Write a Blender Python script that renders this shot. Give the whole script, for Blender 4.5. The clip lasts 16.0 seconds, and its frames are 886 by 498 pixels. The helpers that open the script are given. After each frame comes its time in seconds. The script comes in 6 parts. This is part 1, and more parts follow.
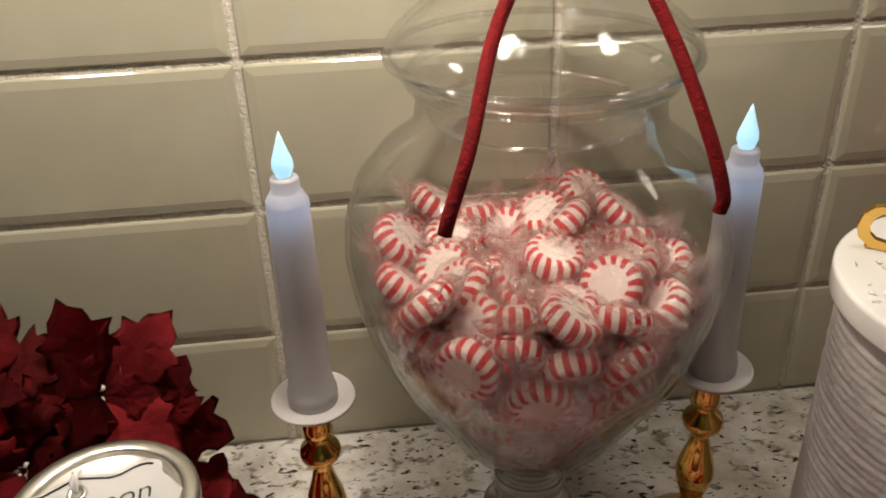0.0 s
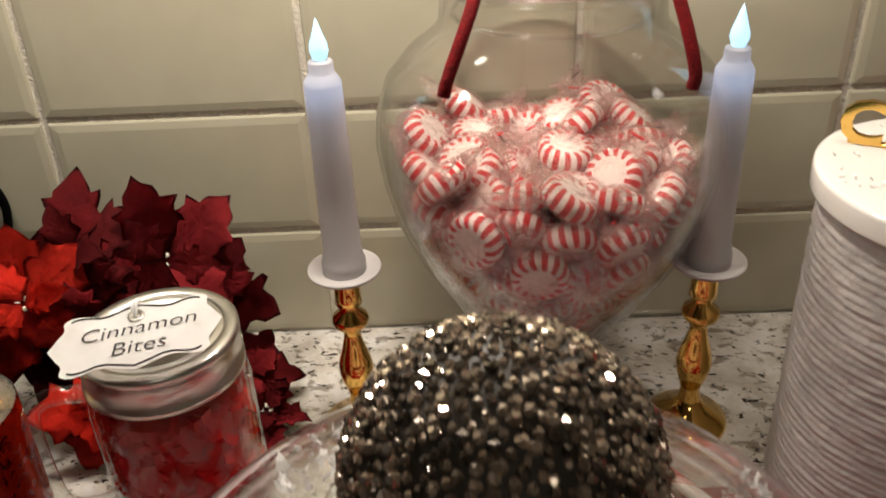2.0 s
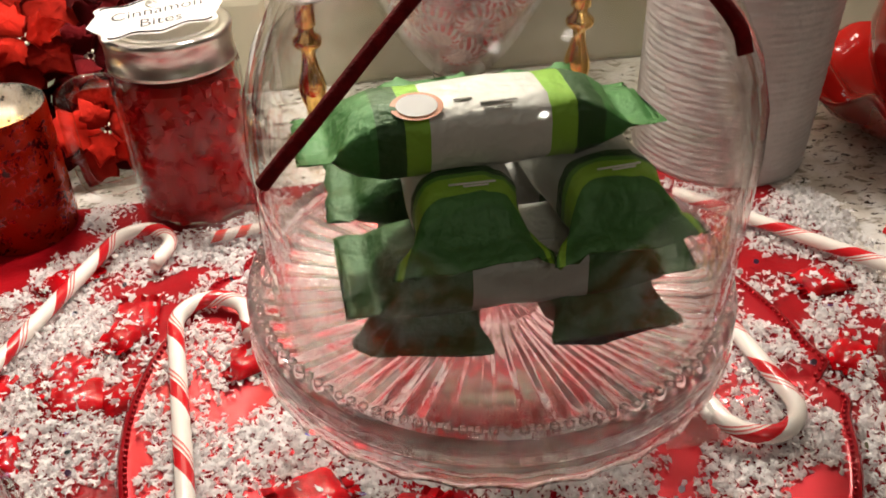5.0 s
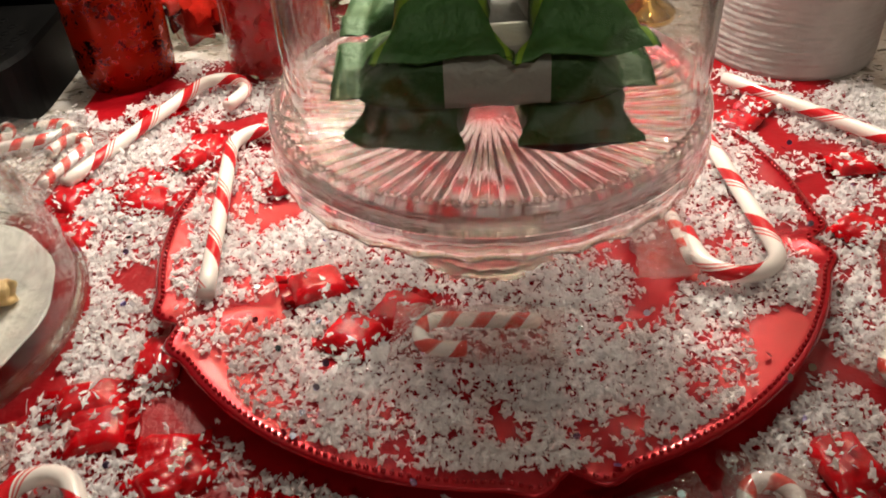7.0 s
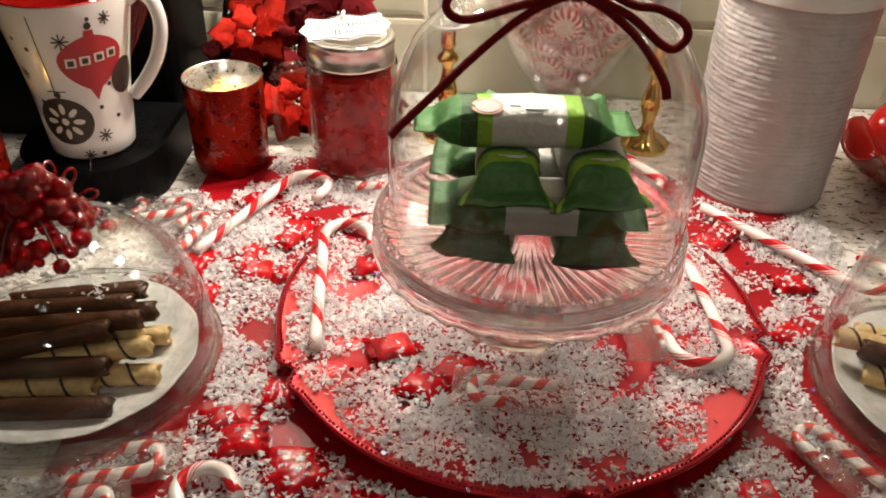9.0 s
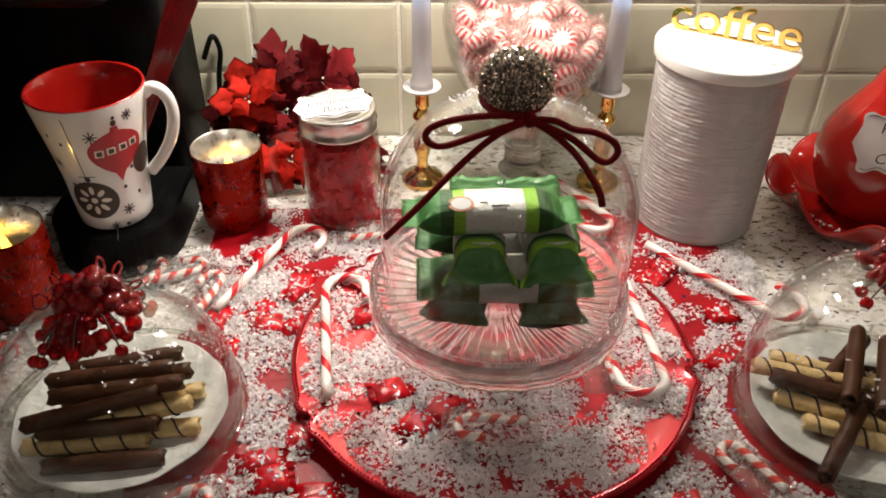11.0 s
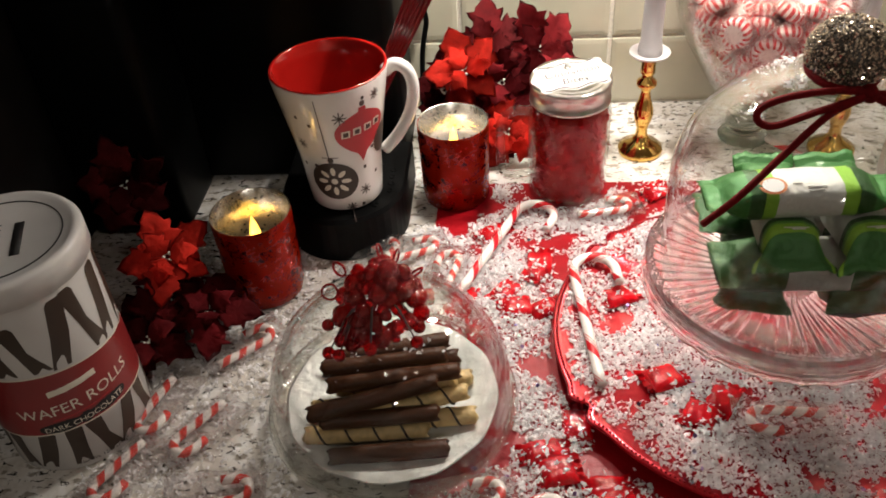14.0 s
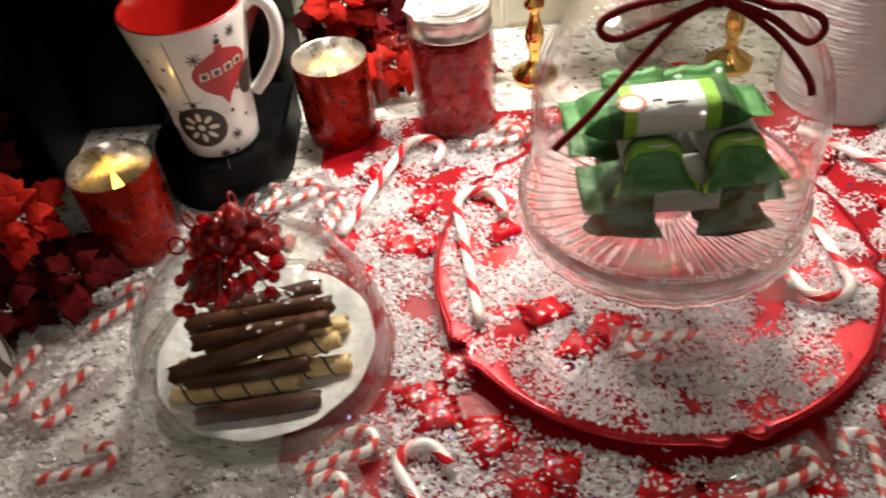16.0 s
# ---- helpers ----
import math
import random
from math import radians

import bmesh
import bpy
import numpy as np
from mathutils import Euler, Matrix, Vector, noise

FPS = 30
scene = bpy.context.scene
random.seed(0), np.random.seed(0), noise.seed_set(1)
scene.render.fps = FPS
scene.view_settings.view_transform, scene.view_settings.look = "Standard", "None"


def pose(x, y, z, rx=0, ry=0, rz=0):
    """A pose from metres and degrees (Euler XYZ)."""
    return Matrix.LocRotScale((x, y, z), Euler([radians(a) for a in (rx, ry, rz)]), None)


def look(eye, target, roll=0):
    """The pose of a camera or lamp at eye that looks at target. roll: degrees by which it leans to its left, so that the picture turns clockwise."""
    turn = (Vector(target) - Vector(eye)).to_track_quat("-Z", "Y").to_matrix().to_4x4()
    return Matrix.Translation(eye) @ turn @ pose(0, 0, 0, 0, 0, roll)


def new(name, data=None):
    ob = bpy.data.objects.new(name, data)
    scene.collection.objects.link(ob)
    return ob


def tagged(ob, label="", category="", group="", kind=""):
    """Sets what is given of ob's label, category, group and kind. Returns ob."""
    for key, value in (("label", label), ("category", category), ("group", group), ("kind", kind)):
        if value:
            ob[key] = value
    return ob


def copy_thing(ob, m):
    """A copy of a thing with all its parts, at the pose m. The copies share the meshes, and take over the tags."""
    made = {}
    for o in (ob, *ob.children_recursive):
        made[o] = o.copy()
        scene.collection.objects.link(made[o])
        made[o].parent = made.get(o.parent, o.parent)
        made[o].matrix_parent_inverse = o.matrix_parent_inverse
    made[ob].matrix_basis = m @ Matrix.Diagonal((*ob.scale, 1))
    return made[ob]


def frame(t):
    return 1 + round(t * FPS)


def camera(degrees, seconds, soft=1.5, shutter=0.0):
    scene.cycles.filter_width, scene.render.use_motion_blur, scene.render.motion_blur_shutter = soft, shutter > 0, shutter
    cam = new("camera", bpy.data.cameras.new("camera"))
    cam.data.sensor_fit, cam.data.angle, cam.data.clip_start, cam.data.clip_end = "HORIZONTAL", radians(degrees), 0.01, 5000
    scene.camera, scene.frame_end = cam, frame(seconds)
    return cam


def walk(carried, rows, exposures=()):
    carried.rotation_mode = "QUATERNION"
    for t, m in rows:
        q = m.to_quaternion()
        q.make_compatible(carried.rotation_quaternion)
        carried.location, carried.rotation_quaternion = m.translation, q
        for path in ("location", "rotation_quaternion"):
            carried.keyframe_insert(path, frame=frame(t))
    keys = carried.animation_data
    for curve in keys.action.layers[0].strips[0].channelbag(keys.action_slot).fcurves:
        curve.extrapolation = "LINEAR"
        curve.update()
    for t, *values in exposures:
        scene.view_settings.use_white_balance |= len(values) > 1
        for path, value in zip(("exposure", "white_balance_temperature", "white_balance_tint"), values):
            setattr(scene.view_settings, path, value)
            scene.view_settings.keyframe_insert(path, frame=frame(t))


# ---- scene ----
cam = camera(55.5, 16.0, soft=1.7, shutter=0.4)
PATH = [
    (0, (0.055, -0.403, 0.3520), (0.233, 1.339, -0.6399), -1.9),
    (0.5, (0.060, -0.424, 0.3540), (0.143, 1.336, -0.6450), -1.9),
    (1, (0.065, -0.447, 0.3530), (0.066, 1.303, -0.6770), -2.2),
    (1.5, (0.077, -0.454, 0.3470), (0.038, 1.287, -0.6815), -2.5),
    (2, (0.081, -0.465, 0.3350), (0.056, 1.262, -0.6953), -2.7),
    (2.5, (0.071, -0.501, 0.3305), (0.156, 1.236, -0.6766), -2.5),
    (3, (0.063, -0.540, 0.3220), (0.220, 1.158, -0.7324), -2.3),
    (3.5, (0.045, -0.567, 0.317), (0.226, 1.101, -0.772), -2.6),
    (4, (0.034, -0.587, 0.313), (0.243, 1.053, -0.848), -0.7),
    (4.5, (0.032, -0.608, 0.298), (0.277, 1.006, -0.852), -1.1),
    (5, (0.021, -0.634, 0.286), (0.293, 0.963, -0.880), -1.3),
    (5.2, (0.027, -0.632, 0.289), (0.250, 0.926, -0.945), -1.7),
    (7.3, (0.075, -0.713, 0.258), (-0.003, 0.852, -0.985), -3.0),
    (7.5, (0.074, -0.719, 0.262), (0.006, 0.854, -0.972), -2.1),
    (8, (0.069, -0.749, 0.283), (0.016, 0.853, -0.913), -0.3),
    (8.5, (0.045, -0.783, 0.317), (0.025, 0.857, -0.828), 1.9),
    (9, (0.042, -0.807, 0.359), (0.004, 0.839, -0.777), 1.7),
    (9.2, (0.038, -0.819, 0.363), (0.013, 0.857, -0.728), 2.4),
    (11.3, (0.033, -0.859, 0.485), (0.066, 0.737, -0.72), 0.3),
    (11.5, (0.025, -0.862, 0.487), (0.067, 0.734, -0.717), 0.5),
    (12, (-0.011, -0.861, 0.486), (-0.029, 0.722, -0.736), -0.1),
    (12.5, (-0.04, -0.855, 0.489), (-0.119, 0.722, -0.738), -1.0),
    (13, (-0.068, -0.844, 0.482), (-0.166, 0.732, -0.745), -2.0),
    (13.5, (-0.092, -0.834, 0.482), (-0.226, 0.722, -0.767), -3.5),
    (14, (-0.104, -0.824, 0.477), (-0.267, 0.707, -0.8), -4.4),
    (14.5, (-0.11, -0.82, 0.473), (-0.275, 0.696, -0.821), -5.3),
    (15, (-0.106, -0.816, 0.466), (-0.242, 0.683, -0.852), -5.5),
    (15.5, (-0.086, -0.811, 0.461), (-0.202, 0.663, -0.885), -6.2),
    (16, (-0.037, -0.802, 0.453), (-0.131, 0.637, -0.933), -6.6),
]
walk(cam, [(t, look(eye, target, roll)) for t, eye, target, roll in PATH],
     exposures=[(0.0, -1.45, 6500, 10), (0.8, -1.35, 6480, 10), (1.5, -1.08, 6462, 10), (3.0, -0.78, 6375, 10), (4.5, -0.08, 6325, 10), (5.2, -0.02, 6340, 10), (7.5, 0.28, 6500, 10), (9.0, 0.25, 6450, 10), (11.5, 0.10, 6100, 10), (13.0, 0.13, 6083, 10), (14.5, 0.28, 6066, 10), (16.0, 0.49, 6050, 10)])

# ---- light ----
def area(name, at, target, w, h, watts, color, shape="RECTANGLE"):
    lamp = bpy.data.lights.new(name, "AREA")
    lamp.shape, lamp.size, lamp.size_y, lamp.energy, lamp.color = shape, w, h, watts, color
    ob = new(name, lamp)
    ob.matrix_world = look(at, target)
    return ob


WARM = (1.0, 0.89, 0.76)
for x, watts in ((-0.14, 1.75), (0.06, 2.85), (0.26, 0.85), (0.48, 0.15)):
    area("under_cabinet_puck", (x, -0.12, 0.462), (x, -0.085, 0.0), 0.055, 0.055, watts, WARM, "DISK")
area("ceiling_lamp", (0.55, -0.95, 1.48), (0.55, -0.95, 0.0), 0.12, 0.12, 0.5, WARM, "DISK")
area("ceiling_lamp", (-0.15, -1.0, 1.48), (-0.15, -1.0, 0.0), 0.12, 0.12, 0.5, WARM, "DISK")
# added, unseen: brightens the far room so that the glass reflects less black
area("ceiling_lamp", (0.3, -2.3, 1.48), (0.3, -2.3, 0.0), 0.14, 0.14, 7.5, WARM, "DISK")
scene.cycles.transparent_max_bounces = 48
scene.cycles.max_bounces = scene.cycles.transmission_bounces = 24
world = bpy.data.worlds.new("world")
scene.world = world
world.use_nodes = True
world.node_tree.nodes["Background"].inputs[0].default_value = (0.9, 0.75, 0.55, 1)
world.node_tree.nodes["Background"].inputs[1].default_value = 0.02


# ---- materials ----
def mat(name, color, rough=0.5, metal=0.0, noise_scale=0.0, vary=0.0, bump=0.0, bump_scale=0.0, coat=0.0,
        trans=0.0, emit=None, glow=0.0, sheen=0.0, island=0.0, sss=0.0, each=0.0):
    m = bpy.data.materials.new(name)
    m.use_nodes = True
    nt = m.node_tree
    b = nt.nodes["Principled BSDF"]
    b.inputs["Base Color"].default_value = (*color, 1)
    b.inputs["Roughness"].default_value = rough
    b.inputs["Metallic"].default_value = metal
    b.inputs["Coat Weight"].default_value = coat
    b.inputs["Coat Roughness"].default_value = 0.06
    b.inputs["Transmission Weight"].default_value = trans
    b.inputs["Sheen Weight"].default_value = sheen
    if sss:
        b.inputs["Subsurface Weight"].default_value = sss
        b.inputs["Subsurface Radius"].default_value = (0.004, 0.003, 0.003)
    if emit:
        b.inputs["Emission Color"].default_value = (*emit, 1)
        b.inputs["Emission Strength"].default_value = glow
    tc = nt.nodes.new("ShaderNodeTexCoord")
    out = None
    if noise_scale and vary:
        n = nt.nodes.new("ShaderNodeTexNoise")
        n.inputs["Scale"].default_value, n.inputs["Detail"].default_value = noise_scale, 6
        nt.links.new(tc.outputs["Object"], n.inputs["Vector"])
        r = nt.nodes.new("ShaderNodeMapRange")
        r.inputs["From Min"].default_value, r.inputs["From Max"].default_value = 0.3, 0.7
        r.inputs["To Min"].default_value, r.inputs["To Max"].default_value = 1 - vary, 1 + vary
        nt.links.new(n.outputs["Fac"], r.inputs["Value"])
        out = r.outputs["Result"]
    for amount, node, socket in ((island, "ShaderNodeNewGeometry", "Random Per Island"), (each, "ShaderNodeObjectInfo", "Random")):
        if amount:
            g = nt.nodes.new(node)
            r = nt.nodes.new("ShaderNodeMapRange")
            r.inputs["To Min"].default_value, r.inputs["To Max"].default_value = 1 - amount, 1 + amount
            nt.links.new(g.outputs[socket], r.inputs["Value"])
            if out is None:
                out = r.outputs["Result"]
            else:
                k = nt.nodes.new("ShaderNodeMath")
                k.operation = "MULTIPLY"
                nt.links.new(out, k.inputs[0]), nt.links.new(r.outputs["Result"], k.inputs[1])
                out = k.outputs[0]
    if out is not None:
        h = nt.nodes.new("ShaderNodeHueSaturation")
        h.inputs["Color"].default_value = (*color, 1)
        nt.links.new(out, h.inputs["Value"])
        nt.links.new(h.outputs["Color"], b.inputs["Base Color"])
    if bump:
        n = nt.nodes.new("ShaderNodeTexNoise")
        n.inputs["Scale"].default_value, n.inputs["Detail"].default_value = bump_scale, 5
        nt.links.new(tc.outputs["Object"], n.inputs["Vector"])
        k = nt.nodes.new("ShaderNodeBump")
        k.inputs["Strength"].default_value, k.inputs["Distance"].default_value = bump, 0.002
        nt.links.new(n.outputs["Fac"], k.inputs["Height"])
        nt.links.new(k.outputs["Normal"], b.inputs["Normal"])
    return m


def ramp(nt, source, stops, constant=False):
    r = nt.nodes.new("ShaderNodeValToRGB")
    r.color_ramp.interpolation = "CONSTANT" if constant else "LINEAR"
    e = r.color_ramp.elements
    while len(e) < len(stops):
        e.new(0.5)
    for el, (p, c) in zip(e, stops):
        el.position, el.color = p, (*c, 1)
    nt.links.new(source, r.inputs["Fac"])
    return r.outputs["Color"]


def math_node(nt, op, a, b=None):
    k = nt.nodes.new("ShaderNodeMath")
    k.operation = op
    for i, v in enumerate((a, b)):
        if v is None:
            continue
        if isinstance(v, (int, float)):
            k.inputs[i].default_value = v
        else:
            nt.links.new(v, k.inputs[i])
    return k.outputs[0]


def clear_glass(name, tint=(0.988, 0.993, 0.99), base=0.020, edge=0.5, rough=0.02, bump=0.0, bump_scale=60, power=4.5, haze=0.0, veil=(0.92, 0.90, 0.90)):
    """Clear thin glass: light passes straight through; gloss grows towards grazing angles."""
    m = bpy.data.materials.new(name)
    m.use_nodes = True
    nt = m.node_tree
    nt.nodes.remove(nt.nodes["Principled BSDF"])
    t, g, mix = nt.nodes.new("ShaderNodeBsdfTransparent"), nt.nodes.new("ShaderNodeBsdfGlossy"), nt.nodes.new("ShaderNodeMixShader")
    t.inputs["Color"].default_value = (*tint, 1)
    g.inputs["Roughness"].default_value = rough
    w = nt.nodes.new("ShaderNodeLayerWeight")
    f = math_node(nt, "POWER", w.outputs["Facing"], power)
    f = math_node(nt, "MULTIPLY", f, edge)
    f = math_node(nt, "ADD", f, base)
    if bump:
        tc, n, k = nt.nodes.new("ShaderNodeTexCoord"), nt.nodes.new("ShaderNodeTexNoise"), nt.nodes.new("ShaderNodeBump")
        n.inputs["Scale"].default_value = bump_scale
        k.inputs["Strength"].default_value, k.inputs["Distance"].default_value = bump, 0.003
        nt.links.new(tc.outputs["Object"], n.inputs["Vector"])
        nt.links.new(n.outputs["Fac"], k.inputs["Height"])
        nt.links.new(k.outputs["Normal"], g.inputs["Normal"])
        nt.links.new(k.outputs["Normal"], w.inputs["Normal"])
    nt.links.new(f, mix.inputs[0])
    nt.links.new(t.outputs[0], mix.inputs[1]), nt.links.new(g.outputs[0], mix.inputs[2])
    last = mix.outputs[0]
    if haze:
        d, e, h, j = nt.nodes.new("ShaderNodeBsdfDiffuse"), nt.nodes.new("ShaderNodeBsdfTranslucent"), nt.nodes.new("ShaderNodeMixShader"), nt.nodes.new("ShaderNodeMixShader")
        d.inputs["Color"].default_value = e.inputs["Color"].default_value = (*veil, 1)
        j.inputs[0].default_value, h.inputs[0].default_value = 0.5, haze
        nt.links.new(d.outputs[0], j.inputs[1]), nt.links.new(e.outputs[0], j.inputs[2])
        nt.links.new(last, h.inputs[1]), nt.links.new(j.outputs[0], h.inputs[2])
        last = h.outputs[0]
    nt.links.new(last, nt.nodes["Material Output"].inputs["Surface"])
    return m


def granite():
    m = mat("speckled granite", (0.6, 0.58, 0.53), 0.12, coat=0.3)
    nt, b = m.node_tree, m.node_tree.nodes["Principled BSDF"]
    tc = nt.nodes.new("ShaderNodeTexCoord")

    def field(scale, detail, rough, stretch=(1, 1, 1), dist=0.0):
        mp, n = nt.nodes.new("ShaderNodeMapping"), nt.nodes.new("ShaderNodeTexNoise")
        mp.inputs["Scale"].default_value = stretch
        mp.inputs["Rotation"].default_value = (0, 0, 0.5)
        n.inputs["Scale"].default_value, n.inputs["Detail"].default_value, n.inputs["Roughness"].default_value = scale, detail, rough
        n.inputs["Distortion"].default_value = dist
        nt.links.new(tc.outputs["Object"], mp.inputs["Vector"])
        nt.links.new(mp.outputs["Vector"], n.inputs["Vector"])
        return n.outputs["Fac"]

    base = ramp(nt, field(45, 5, 0.6), [(0.3, (0.50, 0.45, 0.38)), (0.5, (0.70, 0.66, 0.60)), (0.62, (0.80, 0.78, 0.75))])
    dark = ramp(nt, field(120, 4, 0.65, (1, 1.9, 1), 0.6), [(0.0, (1, 1, 1)), (0.585, (1, 1, 1)), (0.625, (0.05, 0.045, 0.04)), (1.0, (0.03, 0.03, 0.03))])
    grey = ramp(nt, field(70, 3, 0.6, (1, 1.6, 1), 0.3), [(0.0, (1, 1, 1)), (0.56, (1, 1, 1)), (0.63, (0.45, 0.42, 0.38)), (1.0, (0.4, 0.38, 0.35))])
    last = base
    for c in (grey, dark):
        x = nt.nodes.new("ShaderNodeMixRGB")
        x.blend_type = "MULTIPLY"
        x.inputs[0].default_value = 1
        nt.links.new(last, x.inputs[1]), nt.links.new(c, x.inputs[2])
        last = x.outputs[0]
    nt.links.new(last, b.inputs["Base Color"])
    return m


def striped(name, kind, count, twist, colors, rough=0.18):
    """Red and white sugar: stripes wound along a stick (from its UV) or radiating round a disc."""
    m = mat(name, (0.8, 0.8, 0.78), rough, coat=0.12, sss=0.15)
    nt, b = m.node_tree, m.node_tree.nodes["Principled BSDF"]
    tc, sep = nt.nodes.new("ShaderNodeTexCoord"), nt.nodes.new("ShaderNodeSeparateXYZ")
    if kind == "stick":
        nt.links.new(tc.outputs["UV"], sep.inputs[0])
        a = math_node(nt, "ADD", math_node(nt, "MULTIPLY", sep.outputs[0], twist), math_node(nt, "MULTIPLY", sep.outputs[1], count))
        f = math_node(nt, "FRACT", a)
        c = ramp(nt, f, colors, True)
    else:
        nt.links.new(tc.outputs["Object"], sep.inputs[0])
        ang = math_node(nt, "ARCTAN2", sep.outputs[1], sep.outputs[0])
        r2 = math_node(nt, "SQRT", math_node(nt, "ADD", math_node(nt, "POWER", sep.outputs[0], 2.0), math_node(nt, "POWER", sep.outputs[1], 2.0)))
        a = math_node(nt, "ADD", math_node(nt, "MULTIPLY", ang, count / (2 * math.pi)), math_node(nt, "MULTIPLY", r2, twist))
        f = math_node(nt, "FRACT", math_node(nt, "ADD", a, 40.0))
        s = math_node(nt, "LESS_THAN", f, 0.52)
        s = math_node(nt, "MULTIPLY", s, math_node(nt, "GREATER_THAN", r2, 0.0074))
        c = ramp(nt, s, colors)
    nt.links.new(c, b.inputs["Base Color"])
    return m


WHITE_SUGAR, RED_SUGAR, ROSE_SUGAR = (0.80, 0.74, 0.69), (0.56, 0.012, 0.018), (0.66, 0.16, 0.15)
M_TILE = mat("beige glass tile", (0.43, 0.405, 0.305), 0.12, noise_scale=30, vary=0.04, coat=0.6, each=0.03)
M_GROUT = mat("cream grout", (0.66, 0.62, 0.53), 0.9, noise_scale=300, vary=0.15, bump=0.9, bump_scale=500)
M_GRANITE = granite()
M_PAINT = mat("warm white wall paint", (0.62, 0.56, 0.46), 0.8, noise_scale=4, vary=0.04, bump=0.1, bump_scale=200)
M_ESPRESSO = mat("dark espresso wood", (0.006, 0.004, 0.003), 0.6, noise_scale=30, vary=0.3)
M_FLOOR = mat("brown wood floor", (0.18, 0.10, 0.05), 0.4, noise_scale=8, vary=0.25)
M_GLASS = clear_glass("clear glass", (0.992, 0.994, 0.992), 0.02, 0.85, 0.015, 0.0, 60, 3.6)
M_GLASS_DOME = clear_glass("clear dome glass", (0.99, 0.994, 0.99), 0.025, 0.85, 0.02, 0.12, 25, 3.0)
M_GLASS_RIB = bpy.data.materials.new("pressed clear glass")
M_GLASS_RIB.use_nodes = True
_b = M_GLASS_RIB.node_tree.nodes["Principled BSDF"]
_b.inputs["Base Color"].default_value, _b.inputs["Roughness"].default_value = (0.985, 0.99, 0.985, 1), 0.0
_b.inputs["Transmission Weight"].default_value, _b.inputs["IOR"].default_value = 1.0, 1.46
_nt = M_GLASS_RIB.node_tree
_tr, _mx = _nt.nodes.new("ShaderNodeBsdfTransparent"), _nt.nodes.new("ShaderNodeMixShader")
_mx.inputs[0].default_value = 0.12
_nt.links.new(_b.outputs[0], _mx.inputs[1]), _nt.links.new(_tr.outputs[0], _mx.inputs[2])
_nt.links.new(_mx.outputs[0], _nt.nodes["Material Output"].inputs["Surface"])
M_GLASS_THICK = clear_glass("thick clear glass", (0.97, 0.98, 0.97), 0.04, 0.8, 0.02, 0.25, 90, 2.8)
M_GLASS_RIM = clear_glass("glass rim", (0.96, 0.96, 0.97), 0.10, 0.9, 0.02, 0.0, 60, 2.0)
# pink tint and veil stand in for red stripes refracted by the film
M_CELLO = clear_glass("crinkled clear cellophane", (0.985, 0.94, 0.94), 0.14, 0.55, 0.03, 1.0, 330, 1.8, 0.08, (0.92, 0.56, 0.53))
M_FILM = clear_glass("clear cellophane", (0.99, 0.98, 0.98), 0.10, 0.6, 0.05, 1.0, 260, 2.0, 0.025)
M_BRASS = mat("polished brass", (0.83, 0.52, 0.14), 0.11, 1.0, 40, 0.08)
M_CANDLE = mat("ivory white plastic", (0.48, 0.455, 0.45), 0.35, noise_scale=25, vary=0.03, sss=0.2)
M_TAPER = mat("translucent white plastic", (0.46, 0.435, 0.43), 0.35, noise_scale=25, vary=0.03)
_nt = M_TAPER.node_tree
_tr, _mx = _nt.nodes.new("ShaderNodeBsdfTranslucent"), _nt.nodes.new("ShaderNodeMixShader")
_tr.inputs["Color"].default_value, _mx.inputs[0].default_value = (0.75, 0.74, 0.76, 1), 0.3
_nt.links.new(_nt.nodes["Principled BSDF"].outputs[0], _mx.inputs[1]), _nt.links.new(_tr.outputs[0], _mx.inputs[2])
_nt.links.new(_mx.outputs[0], _nt.nodes["Material Output"].inputs["Surface"])
M_FLAME = mat("cold white flame lamp", (0.3, 0.5, 0.6), 0.3, emit=(0.42, 0.76, 1.0), glow=2.6)
M_AMBER = mat("amber flame lamp", (1, 0.7, 0.2), 0.3, emit=(1.0, 0.52, 0.06), glow=3.0)
M_CORD = mat("dark red velvet cord", (0.145, 0.0013, 0.0025), 0.85, noise_scale=300, vary=0.3, bump=0.5, bump_scale=900)
M_CANE = striped("candy cane sugar", "stick", 1.0, 25.0, [(0.0, WHITE_SUGAR), (0.50, RED_SUGAR), (0.76, WHITE_SUGAR), (0.80, ROSE_SUGAR), (0.84, WHITE_SUGAR), (0.88, ROSE_SUGAR), (0.92, WHITE_SUGAR)])
M_MINI = striped("small candy cane sugar", "stick", 1.0, 72.0, [(0.0, WHITE_SUGAR), (0.46, (0.66, 0.045, 0.03)), (0.86, (0.72, 0.25, 0.2)), (0.93, WHITE_SUGAR)])
M_MINT = striped("peppermint sugar", "disc", 14.0, -60.0, [(0.0, WHITE_SUGAR), (1.0, RED_SUGAR)], 0.38)
M_MINT.node_tree.nodes["Principled BSDF"].inputs["Specular IOR Level"].default_value = 0.2
M_MINT.node_tree.nodes["Principled BSDF"].inputs["Coat Weight"].default_value = 0.0
M_SNOW = mat("white plastic snow flakes", (0.88, 0.87, 0.86), 0.4, island=0.14)
_nt = M_SNOW.node_tree
_tr, _mx = _nt.nodes.new("ShaderNodeBsdfTranslucent"), _nt.nodes.new("ShaderNodeMixShader")
_tr.inputs["Color"].default_value, _mx.inputs[0].default_value = (0.90, 0.87, 0.88, 1), 0.42
_nt.links.new(_nt.nodes["Principled BSDF"].outputs[0], _mx.inputs[1]), _nt.links.new(_tr.outputs[0], _mx.inputs[2])
_nt.links.new(_mx.outputs[0], _nt.nodes["Material Output"].inputs["Surface"])
